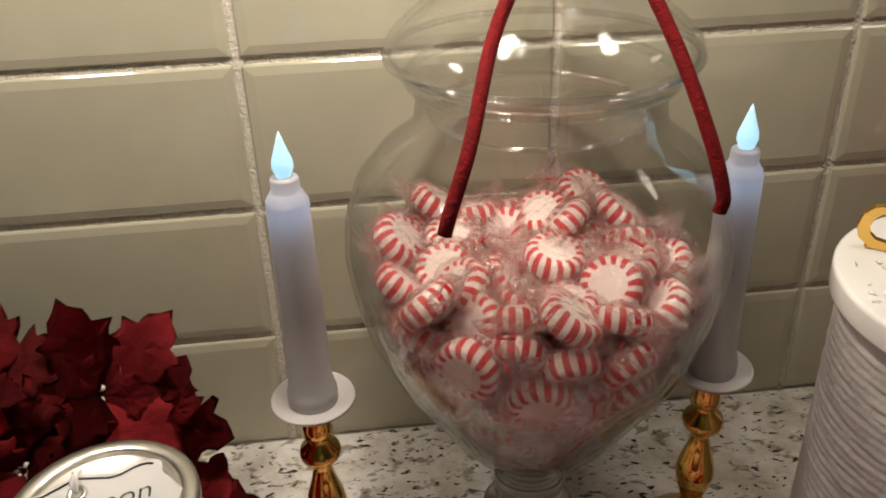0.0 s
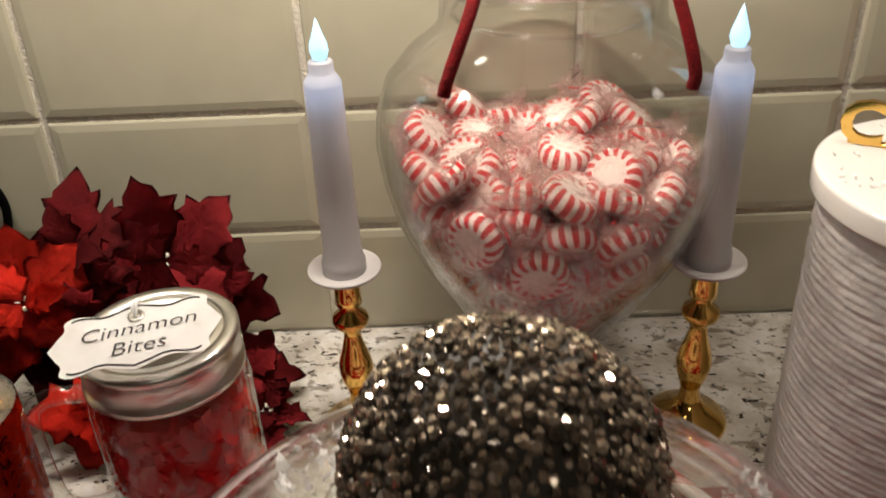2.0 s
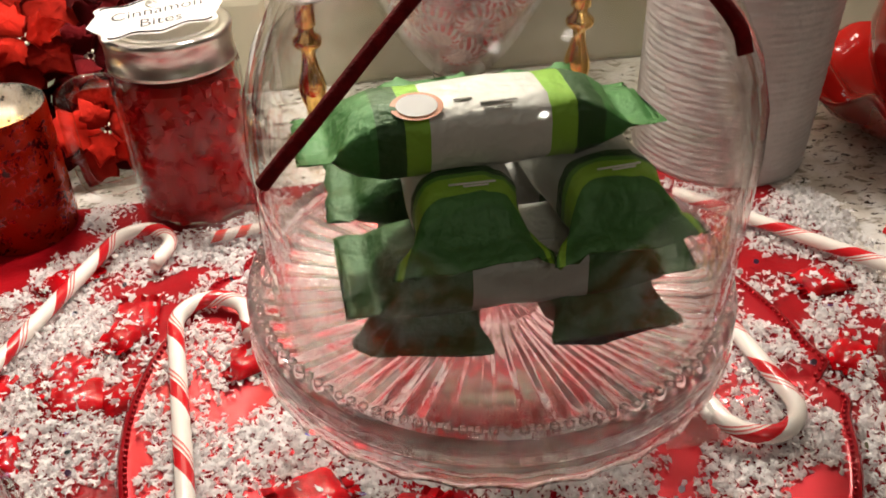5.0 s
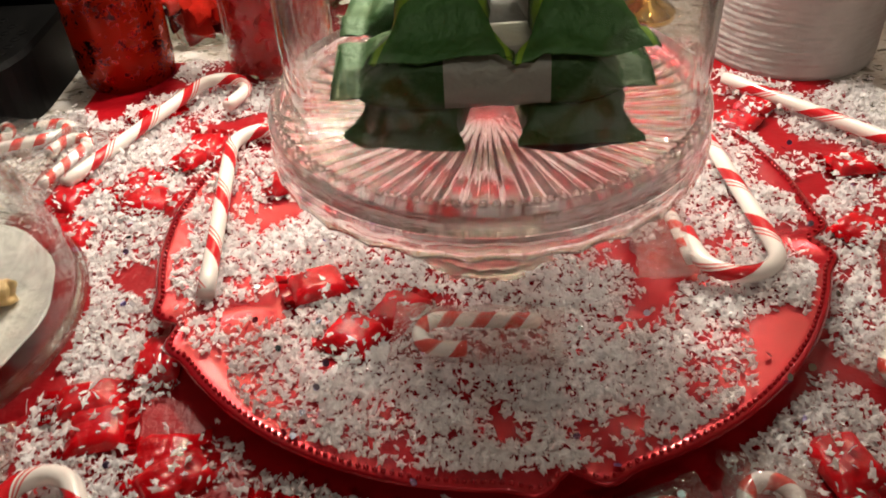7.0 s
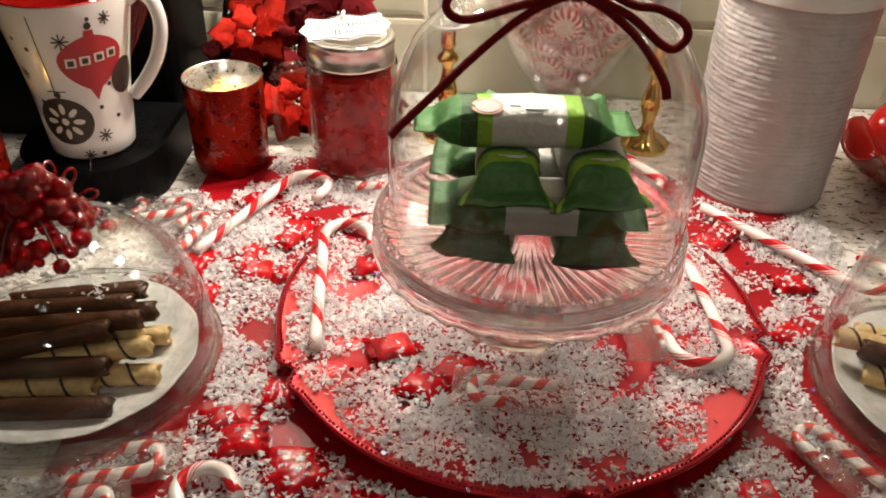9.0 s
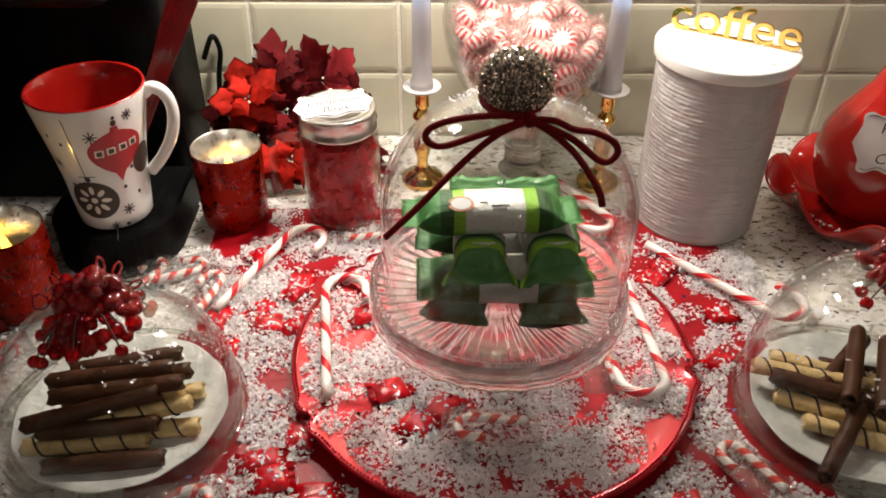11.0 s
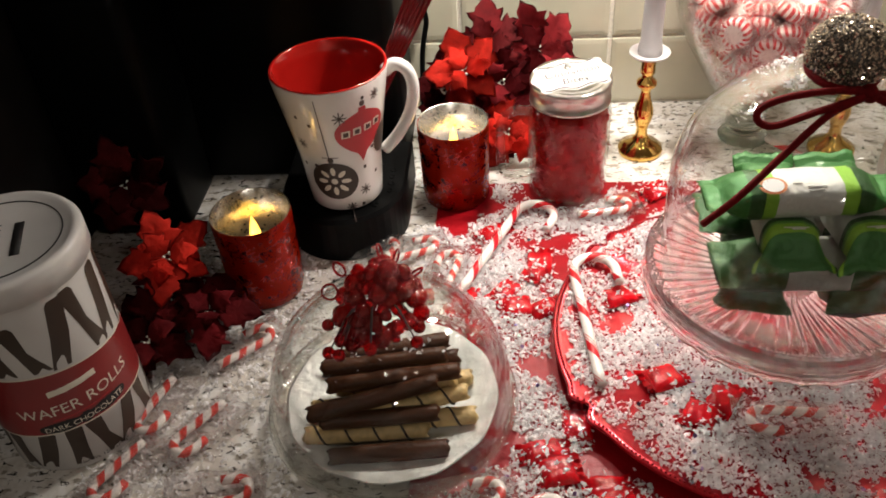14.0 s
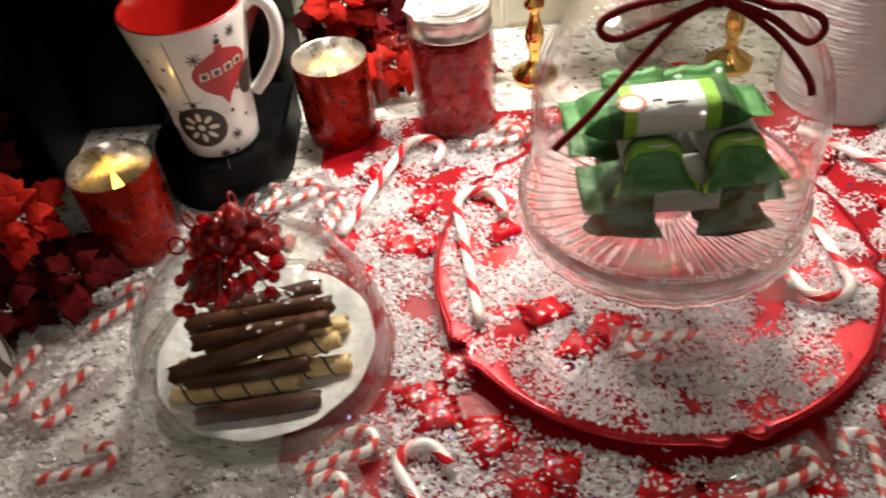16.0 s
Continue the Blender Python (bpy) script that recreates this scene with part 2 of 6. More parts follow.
M_MAT = mat("red satin table runner", (0.28, 0.003, 0.007), 0.35, noise_scale=60, vary=0.15, bump=0.25, bump_scale=250)
M_TRAY = mat("metallic red lacquer", (0.42, 0.004, 0.012), 0.22, 0.55, 40, 0.1, coat=0.5)
M_RED_WRAP = mat("clear red candy wrapper", (0.46, 0.003, 0.007), 0.09, noise_scale=70, vary=0.45, bump=0.8, bump_scale=120, coat=0.0)
M_RED_CANDY = mat("red cinnamon candy", (0.44, 0.008, 0.008), 0.25, noise_scale=80, vary=0.18, bump=0.3, bump_scale=150, island=0.22)
M_WHITE_GLAZE = mat("white glazed ceramic", (0.78, 0.76, 0.72), 0.15, noise_scale=20, vary=0.03, coat=0.4)
M_DISH = mat("rippled white ceramic", (0.58, 0.58, 0.54), 0.16, noise_scale=55, vary=0.22, bump=1.0, bump_scale=130, coat=0.5)
M_CANISTER = mat("matt white ribbed ceramic", (0.47, 0.44, 0.425), 0.36, noise_scale=60, vary=0.10, bump=0.8, bump_scale=110)
for _m in (M_MAT, M_RED_CANDY, M_CORD):
    _m.node_tree.nodes["Principled BSDF"].inputs["Specular IOR Level"].default_value = 0.22
M_RED_GLAZE = mat("red glazed ceramic", (0.36, 0.009, 0.006), 0.12, noise_scale=25, vary=0.15, coat=0.6)
M_BLACK = mat("black plastic", (0.0015, 0.0015, 0.0015), 0.45, noise_scale=30, vary=0.3)
M_BLACK.node_tree.nodes["Principled BSDF"].inputs["Specular IOR Level"].default_value = 0.08
M_BLACK_MATT = mat("matt black plastic", (0.0015, 0.0015, 0.0015), 0.5, noise_scale=90, vary=0.3)
M_BLACK_MATT.node_tree.nodes["Principled BSDF"].inputs["Specular IOR Level"].default_value = 0.1
M_ZINC = mat("brushed zinc lid", (0.62, 0.60, 0.56), 0.3, 1.0, 90, 0.1)
M_PAPER = mat("white card", (0.85, 0.84, 0.83), 0.7, noise_scale=90, vary=0.03)
M_INK = mat("black ink", (0.012, 0.011, 0.011), 0.6)
M_TAPE = mat("white gauze thread", (0.8, 0.8, 0.78), 0.5)
M_CHOC = mat("chocolate wafer", (0.050, 0.017, 0.0055), 0.42, noise_scale=180, vary=0.3, bump=0.4, bump_scale=400, each=0.25)
M_CHOC.node_tree.nodes["Principled BSDF"].inputs["Specular IOR Level"].default_value = 0.25
M_DARKCHOC = mat("dark chocolate", (0.022, 0.011, 0.008), 0.4, noise_scale=150, vary=0.3)
M_WAFER = mat("golden wafer", (0.60, 0.42, 0.18), 0.5, noise_scale=200, vary=0.22, bump=0.4, bump_scale=400, each=0.15)
M_BERRY = mat("translucent red bead", (0.55, 0.003, 0.005), 0.02, trans=0.8, coat=0.3, each=0.4)
M_WIRE = mat("dark brown wire", (0.05, 0.02, 0.015), 0.5)
M_BRAID = mat("dark brown print", (0.045, 0.028, 0.018), 0.4)
M_REDPRINT = mat("red print", (0.42, 0.02, 0.025), 0.35)
M_CREAM = mat("cream print", (0.75, 0.70, 0.58), 0.4)
M_LABELRED = mat("dark red tin print", (0.24, 0.018, 0.018), 0.35, noise_scale=30, vary=0.1)
M_TINWHITE = mat("white tin print", (0.62, 0.60, 0.58), 0.35, noise_scale=30, vary=0.04)


def leaf_mat(name, color):
    m = mat(name, color, 0.85, noise_scale=70, vary=0.3, bump=0.5, bump_scale=220, each=0.25)
    m.node_tree.nodes["Principled BSDF"].inputs["Specular IOR Level"].default_value = 0.15
    return m


# burgundy and dark wine also serve as red petals darkened for shade
M_LEAF = [leaf_mat("bright red cloth petal", (0.54, 0.022, 0.011)), leaf_mat("burgundy cloth petal, also red in shade", (0.11, 0.004, 0.006)),
          leaf_mat("dark wine cloth leaf, also red in shade", (0.075, 0.003, 0.004)), leaf_mat("rose red cloth petal", (0.20, 0.011, 0.014))]


def mercury(name, color, inside=False):
    """Speckled mercury glass: silvered inside, red lacquer outside, dark spots where the silver is off."""
    m = mat(name, color, 0.2, 0.9, coat=0.4)
    nt, b = m.node_tree, m.node_tree.nodes["Principled BSDF"]
    tc, n, v = nt.nodes.new("ShaderNodeTexCoord"), nt.nodes.new("ShaderNodeTexNoise"), nt.nodes.new("ShaderNodeTexVoronoi")
    n.inputs["Scale"].default_value, n.inputs["Detail"].default_value = 85, 6
    v.inputs["Scale"].default_value = 190
    nt.links.new(tc.outputs["Object"], n.inputs["Vector"]), nt.links.new(tc.outputs["Object"], v.inputs["Vector"])
    n.inputs["Roughness"].default_value = 0.72
    n2 = nt.nodes.new("ShaderNodeTexNoise")
    n2.inputs["Scale"].default_value, n2.inputs["Detail"].default_value = 420, 3
    nt.links.new(tc.outputs["Object"], n2.inputs["Vector"])
    s = math_node(nt, "ADD", math_node(nt, "MULTIPLY", n.outputs["Fac"], 0.75), math_node(nt, "MULTIPLY", n2.outputs["Fac"], 0.42))
    s = math_node(nt, "ADD", s, math_node(nt, "MULTIPLY", v.outputs["Distance"], 0.06))
    dark = tuple(c * 0.08 for c in color)
    c = ramp(nt, s, [(0.50, dark), (0.545, color), (1.0, tuple(min(1, x * 1.25) for x in color))])
    if inside:
        v.inputs["Scale"].default_value = 230
        c = ramp(nt, v.outputs["Distance"], [(0.0, dark), (0.20, dark), (0.27, color), (1.0, color)])
    nt.links.new(c, b.inputs["Base Color"])
    k = nt.nodes.new("ShaderNodeBump")
    k.inputs["Strength"].default_value, k.inputs["Distance"].default_value = 0.4, 0.001
    nt.links.new(n.outputs["Fac"], k.inputs["Height"])
    nt.links.new(k.outputs["Normal"], b.inputs["Normal"])
    if not inside:
        tr, mix = nt.nodes.new("ShaderNodeBsdfTranslucent"), nt.nodes.new("ShaderNodeMixShader")
        tr.inputs["Color"].default_value = (0.9, 0.16, 0.03, 1)
        f = math_node(nt, "MULTIPLY", math_node(nt, "GREATER_THAN", s, 0.58), 0.55)
        nt.links.new(f, mix.inputs[0])
        nt.links.new(b.outputs[0], mix.inputs[1]), nt.links.new(tr.outputs[0], mix.inputs[2])
        nt.links.new(mix.outputs[0], nt.nodes["Material Output"].inputs["Surface"])
    return m


M_MERC_OUT, M_MERC_IN = mercury("red mercury glass", (0.27, 0.007, 0.004)), mercury("silver mercury glass", (0.75, 0.72, 0.66), True)


def foil_pack(name, shaded=False):
    """Printed green foil: bands along the pack's length, white middle with a round seal."""
    m = mat(name, (0.02, 0.11, 0.02), 0.46, 0.25, bump=0.55, bump_scale=260)
    nt, b = m.node_tree, m.node_tree.nodes["Principled BSDF"]
    tc, sep = nt.nodes.new("ShaderNodeTexCoord"), nt.nodes.new("ShaderNodeSeparateXYZ")
    nt.links.new(tc.outputs["Object"], sep.inputs[0])
    x = math_node(nt, "ADD", math_node(nt, "MULTIPLY", sep.outputs[0], 8.0), 0.5)
    dark, green, lime, white = (0.018, 0.075, 0.012), (0.045, 0.18, 0.035), (0.23, 0.46, 0.03), (0.60, 0.60, 0.56)
    if shaded:
        # shade among the lower packs put into the colours: dim green, no lime, grey
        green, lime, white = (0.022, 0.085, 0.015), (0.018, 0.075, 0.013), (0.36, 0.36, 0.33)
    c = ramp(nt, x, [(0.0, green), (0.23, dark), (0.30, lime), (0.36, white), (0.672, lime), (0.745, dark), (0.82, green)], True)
    nt.links.new(c, b.inputs["Base Color"])
    return m


M_PACK, M_PACK_SHADED = foil_pack("printed green foil"), foil_pack("printed green foil, darkened for shade", True)
def foil_end(name):
    """Green foil with one lime band across the front of the pack."""
    m = mat(name, (0.02, 0.11, 0.02), 0.46, 0.25, bump=0.55, bump_scale=260)
    nt, b = m.node_tree, m.node_tree.nodes["Principled BSDF"]
    tc, sep = nt.nodes.new("ShaderNodeTexCoord"), nt.nodes.new("ShaderNodeSeparateXYZ")
    nt.links.new(tc.outputs["Object"], sep.inputs[0])
    x = math_node(nt, "ADD", math_node(nt, "MULTIPLY", sep.outputs[0], 8.0), 0.5)
    y2 = math_node(nt, "MULTIPLY", sep.outputs[1], sep.outputs[1])
    x = math_node(nt, "ADD", x, math_node(nt, "ADD", math_node(nt, "MULTIPLY", y2, 60.0), math_node(nt, "MULTIPLY", math_node(nt, "MULTIPLY", y2, y2), 4.0e5)))
    green, dark, lime, film = (0.034, 0.135, 0.024), (0.014, 0.060, 0.012), (0.25, 0.47, 0.03), (0.40, 0.41, 0.37)
    c = ramp(nt, x, [(0.0, green), (0.185, (0.045, 0.17, 0.03)), (0.215, lime), (0.265, (0.10, 0.27, 0.03)), (0.285, dark), (0.315, film), (0.66, dark), (0.72, green)], True)
    nt.links.new(c, b.inputs["Base Color"])
    return m


M_PACK_END = foil_end("dark green foil")
# the packs' green made darker for the shade at the bottom of the pile
M_PACK_LOW = mat("plain green foil, darkened for shade", (0.020, 0.078, 0.014), 0.5, 0.1, noise_scale=60, vary=0.2, bump=0.55, bump_scale=260)
M_GREY_FILM = mat("grey printed film", (0.32, 0.32, 0.30), 0.35)
M_CRYSTAL = mat("silver rhinestones", (0.62, 0.53, 0.44), 0.10, 0.75, island=0.8)
M_BALL = mat("dark glue", (0.06, 0.05, 0.04), 0.5)


# ---- mesh helpers ----
def part(name, bm, material, parent, label="", smooth=True):
    me = bpy.data.meshes.new(name)
    bm.normal_update()
    bm.to_mesh(me)
    bm.free()
    for p in me.polygons:
        p.use_smooth = smooth
    me.materials.append(material)
    ob = new(name, me)
    ob.parent = parent
    if label:
        tagged(ob, label)
    return ob


def share(name, ob, parent, m):
    """One more object on the same mesh."""
    o = new(name, ob.data)
    o.parent = parent
    o.matrix_basis = m
    return o


def thing(name, m, label, category, group="", kind=""):
    e = new(name)
    e.empty_display_size = 0.02
    e.matrix_basis = m
    return tagged(e, label, category, group, kind)


def box(bm, x0, x1, y0, y1, z0, z1, bevel=0.0, seg=2):
    made = bmesh.ops.create_cube(bm, size=1, matrix=Matrix.Translation(((x0 + x1) / 2, (y0 + y1) / 2, (z0 + z1) / 2)) @ Matrix.Diagonal((x1 - x0, y1 - y0, z1 - z0, 1)))
    if bevel:
        edges = list({e for v in made["verts"] for e in v.link_edges})
        bmesh.ops.bevel(bm, geom=edges, offset=bevel, segments=seg, affect="EDGES", profile=0.5)
    return bm


def lathe(bm, profile, seg=48, wave=None):
    """Turn (radius, height) pairs round z. wave(angle, r, z) may give another radius and height."""
    rings = []
    for r, z in profile:
        if r < 1e-6:
            rings.append([bm.verts.new((0, 0, z))])
            continue
        ring = []
        for i in range(seg):
            a = 2 * math.pi * i / seg
            rr, zz = wave(a, r, z) if wave else (r, z)
            ring.append(bm.verts.new((rr * math.cos(a), rr * math.sin(a), zz)))
        rings.append(ring)
    for p, q in zip(rings, rings[1:]):
        for i in range(seg):
            j = (i + 1) % seg
            if len(p) == 1 and len(q) == 1:
                continue
            if len(p) == 1:
                bm.faces.new((p[0], q[j], q[i]))
            elif len(q) == 1:
                bm.faces.new((p[i], p[j], q[0]))
            else:
                bm.faces.new((p[i], p[j], q[j], q[i]))
    bmesh.ops.recalc_face_normals(bm, faces=bm.faces)
    return bm


def smooth_path(points, steps=8):
    """Catmull-Rom through the points."""
    p = [Vector(q) for q in points]
    p = [2 * p[0] - p[1]] + p + [2 * p[-1] - p[-2]]
    out = []
    for a, b, c, d in zip(p, p[1:], p[2:], p[3:]):
        for i in range(steps):
            t = i / steps
            out.append(0.5 * (2 * b + (c - a) * t + (2 * a - 5 * b + 4 * c - d) * t * t + (3 * b - a - 3 * c + d) * t ** 3))
    return out + [p[-2]]


def tube(bm, path, radius, seg=10, closed=False, taper=None):
    """A round stick along a path, capped, with UV: metres along and turns round it."""
    uv = bm.loops.layers.uv.verify()
    n = len(path)
    up, rings, along, length = None, [], [], 0.0
    for i, p in enumerate(path):
        q0, q1 = (path[(i - 1) % n], path[(i + 1) % n]) if closed else (path[max(i - 1, 0)], path[min(i + 1, n - 1)])
        d = (Vector(q1) - Vector(q0)).normalized()
        if up is None:
            up = d.orthogonal().normalized()
        up = (up - d * up.dot(d)).normalized()
        side = d.cross(up)
        if i:
            length += (Vector(p) - Vector(path[i - 1])).length
        along.append(length)
        r = radius * (taper(i / (n - 1)) if taper else 1)
        rings.append([bm.verts.new(Vector(p) + r * (math.cos(2 * math.pi * k / seg) * up + math.sin(2 * math.pi * k / seg) * side)) for k in range(seg)])
    for i in range(n if closed else n - 1):
        p, q = rings[i], rings[(i + 1) % n]
        for k in range(seg):
            j = (k + 1) % seg
            f = bm.faces.new((p[k], p[j], q[j], q[k]))
            u0, u1 = along[i], along[i + 1] if i + 1 < n else along[i] + 0.001
            for loop, value in zip(f.loops, ((u0, k / seg), (u0, (k + 1) / seg), (u1, (k + 1) / seg), (u1, k / seg))):
                loop[uv].uv = value
    if not closed:
        bm.faces.new(rings[0][::-1]), bm.faces.new(rings[-1])
    bmesh.ops.recalc_face_normals(bm, faces=bm.faces)
    return bm


def text_mesh(words, size, depth=0.0, align="CENTER", bevel=0.0, thin=0.0):
    c = bpy.data.curves.new("letters", "FONT")
    c.body, c.size, c.extrude, c.align_x, c.bevel_depth = words, size, depth, align, bevel
    c.resolution_u = 3
    c.offset = thin
    o = bpy.data.objects.new("letters", c)
    me = bpy.data.meshes.new_from_object(o)
    bpy.data.objects.remove(o)
    bm = bmesh.new()
    bm.from_mesh(me)
    bpy.data.meshes.remove(me)
    return bm


def wrap(bm, radius, lift=0.0003, turn=0.0, slope=0.0):
    """Bend flat x-z work (x along, y up) round an upright drum; radius may be a function of height."""
    for v in bm.verts:
        x, y, d = v.co
        z = y + slope * x
        r = (radius(z) if callable(radius) else radius) + lift + d
        a = turn - math.pi / 2 + x / (radius(z) if callable(radius) else radius)
        v.co = (r * math.cos(a), r * math.sin(a), z)
    return bm


def flat(bm, outline, rings=5):
    """A flat patch in x-y, subdivided so that it can be bent; outline is star-shaped about its middle."""
    pts = [Vector((x, y, 0)) for x, y in outline]
    mid = sum(pts, Vector()) / len(pts)
    last = [bm.verts.new(mid)]
    for k in range(1, rings + 1):
        ring = [bm.verts.new(mid.lerp(p, k / rings)) for p in pts]
        for i in range(len(ring)):
            j = (i + 1) % len(ring)
            if k == 1:
                bm.faces.new((last[0], ring[i], ring[j]))
            else:
                bm.faces.new((last[i], ring[i], ring[j], last[j]))
        last = ring
    return bm


def circle(x, y, r, n=20):
    return [(x + r * math.cos(2 * math.pi * i / n), y + r * math.sin(2 * math.pi * i / n)) for i in range(n)]


def bar(x0, y0, x1, y1, w):
    d = Vector((x1 - x0, y1 - y0)).normalized() * w / 2
    s, t = Vector((-d.y, d.x)), d
    out = []
    for k in range(4):
        f = k / 3
        out.append((x0 + (x1 - x0) * f - s.x, y0 + (y1 - y0) * f - s.y))
    for k in range(3, -1, -1):
        f = k / 3
        out.append((x0 + (x1 - x0) * f + s.x, y0 + (y1 - y0) * f + s.y))
    return out


# ---- setting ----
PITCH_X, PITCH_Z, JOINT = 0.156, 0.079, 0.0042


def setting():
    bm = box(bmesh.new(), -0.50, 1.6, 0.0, 0.10, -0.03, 0.62)
    wall = tagged(part("wall_north", bm, M_GROUT, None, smooth=False), "kitchen wall behind the counter, beige glass tiles and cream grout", "wall", kind="structure")
    box_counter = box(bmesh.new(), -0.50, 1.6, -0.66, -0.0005, -0.032, 0.0, 0.004)
    tagged(part("countertop", box_counter, M_GRANITE, None), "polished pale granite worktop with dark speckles", "countertop", kind="structure")
    tagged(part("cabinet_front", box(bmesh.new(), -0.50, 1.6, -0.62, 0.0, -0.91, -0.034), M_ESPRESSO, None, smooth=False), "plain dark base cabinet under the worktop", "cabinet", kind="structure")
    tagged(part("wall_west", box(bmesh.new(), -0.62, -0.501, -0.70, 0.10, -0.91, 1.5), M_ESPRESSO, None, smooth=False), "dark wood side panel beside the coffee machine", "wall", kind="structure")
    tagged(part("upper_cabinet", box(bmesh.new(), -0.50, 1.6, -0.33, 0.0, 0.47, 1.2), M_PAINT, None, smooth=False), "plain underside of the wall cabinets", "cabinet", kind="structure")
    for name, b in (("wall_south", (-2.0, 2.4, -3.2, -3.1, -0.91, 1.5)), ("wall_east", (2.4, 2.5, -3.2, 0.1, -0.91, 1.5)), ("wall_far_west", (-2.1, -2.0, -3.2, 0.1, -0.91, 1.5)), ("wall_upper", (-2.0, 2.4, 0.1, 0.2, -0.91, 1.5))):
        tagged(part(name, box(bmesh.new(), *b), M_PAINT, None, smooth=False), "plain warm white kitchen wall", "wall", kind="structure")
    tagged(part("floor", box(bmesh.new(), -2.1, 2.5, -3.2, 0.2, -1.0, -0.912), M_FLOOR, None, smooth=False), "brown wooden kitchen floor", "floor", kind="structure")
    tagged(part("ceiling", box(bmesh.new(), -2.1, 2.5, -3.2, 0.2, 1.5, 1.6), M_PAINT, None, smooth=False), "plain warm white ceiling", "ceiling", kind="structure")
    # loose red runner with a rounded back corner
    bm = bmesh.new()
    x0, x1, y0, y1, rad = -0.173, 0.308, -0.63, -0.157, 0.09
    pts = [(x0, y0), (x1, y0)] + [(x1 - rad + rad * math.cos(a), y1 - rad + rad * math.sin(a)) for a in (i * math.pi / 16 for i in range(9))] + [(x0 + 0.004, y1), (x0, y1 - 0.004)]
    low, high = [bm.verts.new((x, y, 0.0004)) for x, y in pts], [bm.verts.new((x, y, 0.0022)) for x, y in pts]
    bm.faces.new(high), bm.faces.new(low[::-1])
    for i in range(len(pts)):
        j = (i + 1) % len(pts)
        bm.faces.new((low[i], low[j], high[j], high[i]))
    tagged(part("table_runner", bm, M_MAT, None, smooth=False), "red satin table runner lying flat on the granite", "table runner")
    return wall


wall_north = setting()


# ---- things ----
def candlestick(x, y, label):
    e = thing("candlestick", pose(x, y, 0), label, "candlestick", "pair of candlesticks")
    part("base", lathe(bmesh.new(), [(0, 0), (0.0215, 0), (0.022, 0.003), (0.0215, 0.006), (0.0185, 0.0075), (0.018, 0.009), (0.010, 0.0125), (0.0062, 0.019)]), M_BRASS, e)
    part("stem", lathe(bmesh.new(), [(0.0062, 0.019), (0.0052, 0.026), (0.0065, 0.031), (0.0085, 0.037), (0.0096, 0.044), (0.0085, 0.051), (0.006, 0.059), (0.0046, 0.066), (0.0048, 0.0705), (0.0092, 0.074), (0.0098, 0.0765), (0.0092, 0.079), (0.0052, 0.0825), (0.0050, 0.086)]), M_BRASS, e)
    part("cup", lathe(bmesh.new(), [(0.0050, 0.086), (0.0072, 0.0875), (0.0068, 0.092), (0.0066, 0.103), (0.0070, 0.104), (0, 0.104)]), M_BRASS, e)
    part("drip_plate", lathe(bmesh.new(), [(0, 0.104), (0.0176, 0.1065), (0.0189, 0.108), (0.0187, 0.1092), (0.0176, 0.1085), (0.011, 0.1075), (0, 0.1075)]), M_CANDLE, e, "white plastic drip plate")
    c = thing("taper_candle", pose(x, y, 0.1075), "white battery taper candle with a glowing cold white flame", "candle", "pair of taper candles")
    part("body", lathe(bmesh.new(), [(0, 0), (0.0112, 0), (0.0112, 0.0065), (0.0103, 0.0075), (0.0103, 0.0105), (0.0097, 0.0115), (0.0092, 0.05), (0.0086, 0.0990), (0.0085, 0.1000), (0.0062, 0.1040), (0.0058, 0.1045), (0.0057, 0.1090), (0.0053, 0.1098), (0.0040, 0.1105), (0, 0.1105)]), M_TAPER, c)
    part("flame", lathe(bmesh.new(), [(0.0030, 0.1105), (0.0042, 0.114), (0.0040, 0.117), (0.0026, 0.121), (0.0012, 0.1255), (0, 0.129)], 16), M_FLAME, c, "cold white flame-shaped lamp")
    lamp = bpy.data.lights.new("flame_glow", "POINT")
    lamp.energy, lamp.color, lamp.shadow_soft_size = 0.008, (0.45, 0.66, 1.0), 0.002
    new("flame_glow", lamp).matrix_world = pose(x, y, 0.1075 + 0.0960)


candlestick(0.025, -0.100, "turned polished brass candlestick beside the burgundy poinsettia")
candlestick(0.2085, -0.106, "turned polished brass candlestick beside the white coffee canister")

APO = (0.1305, -0.077)
BULB = [(0.019, 0.038), (0.027, 0.045), (0.0355, 0.055), (0.0465, 0.070), (0.0575, 0.089), (0.069, 0.108), (0.0785, 0.130), (0.0835, 0.150), (0.0858, 0.168), (0.0845, 0.184), (0.079, 0.199), (0.069, 0.211), (0.058, 0.219), (0.0525, 0.226), (0.0515, 0.236), (0.0525, 0.243)]


def bulb_r(z):
    for (r0, z0), (r1, z1) in zip(BULB, BULB[1:]):
        if z0 <= z <= z1:
            return r0 + (r1 - r0) * (z - z0) / (z1 - z0)
    return 0.018


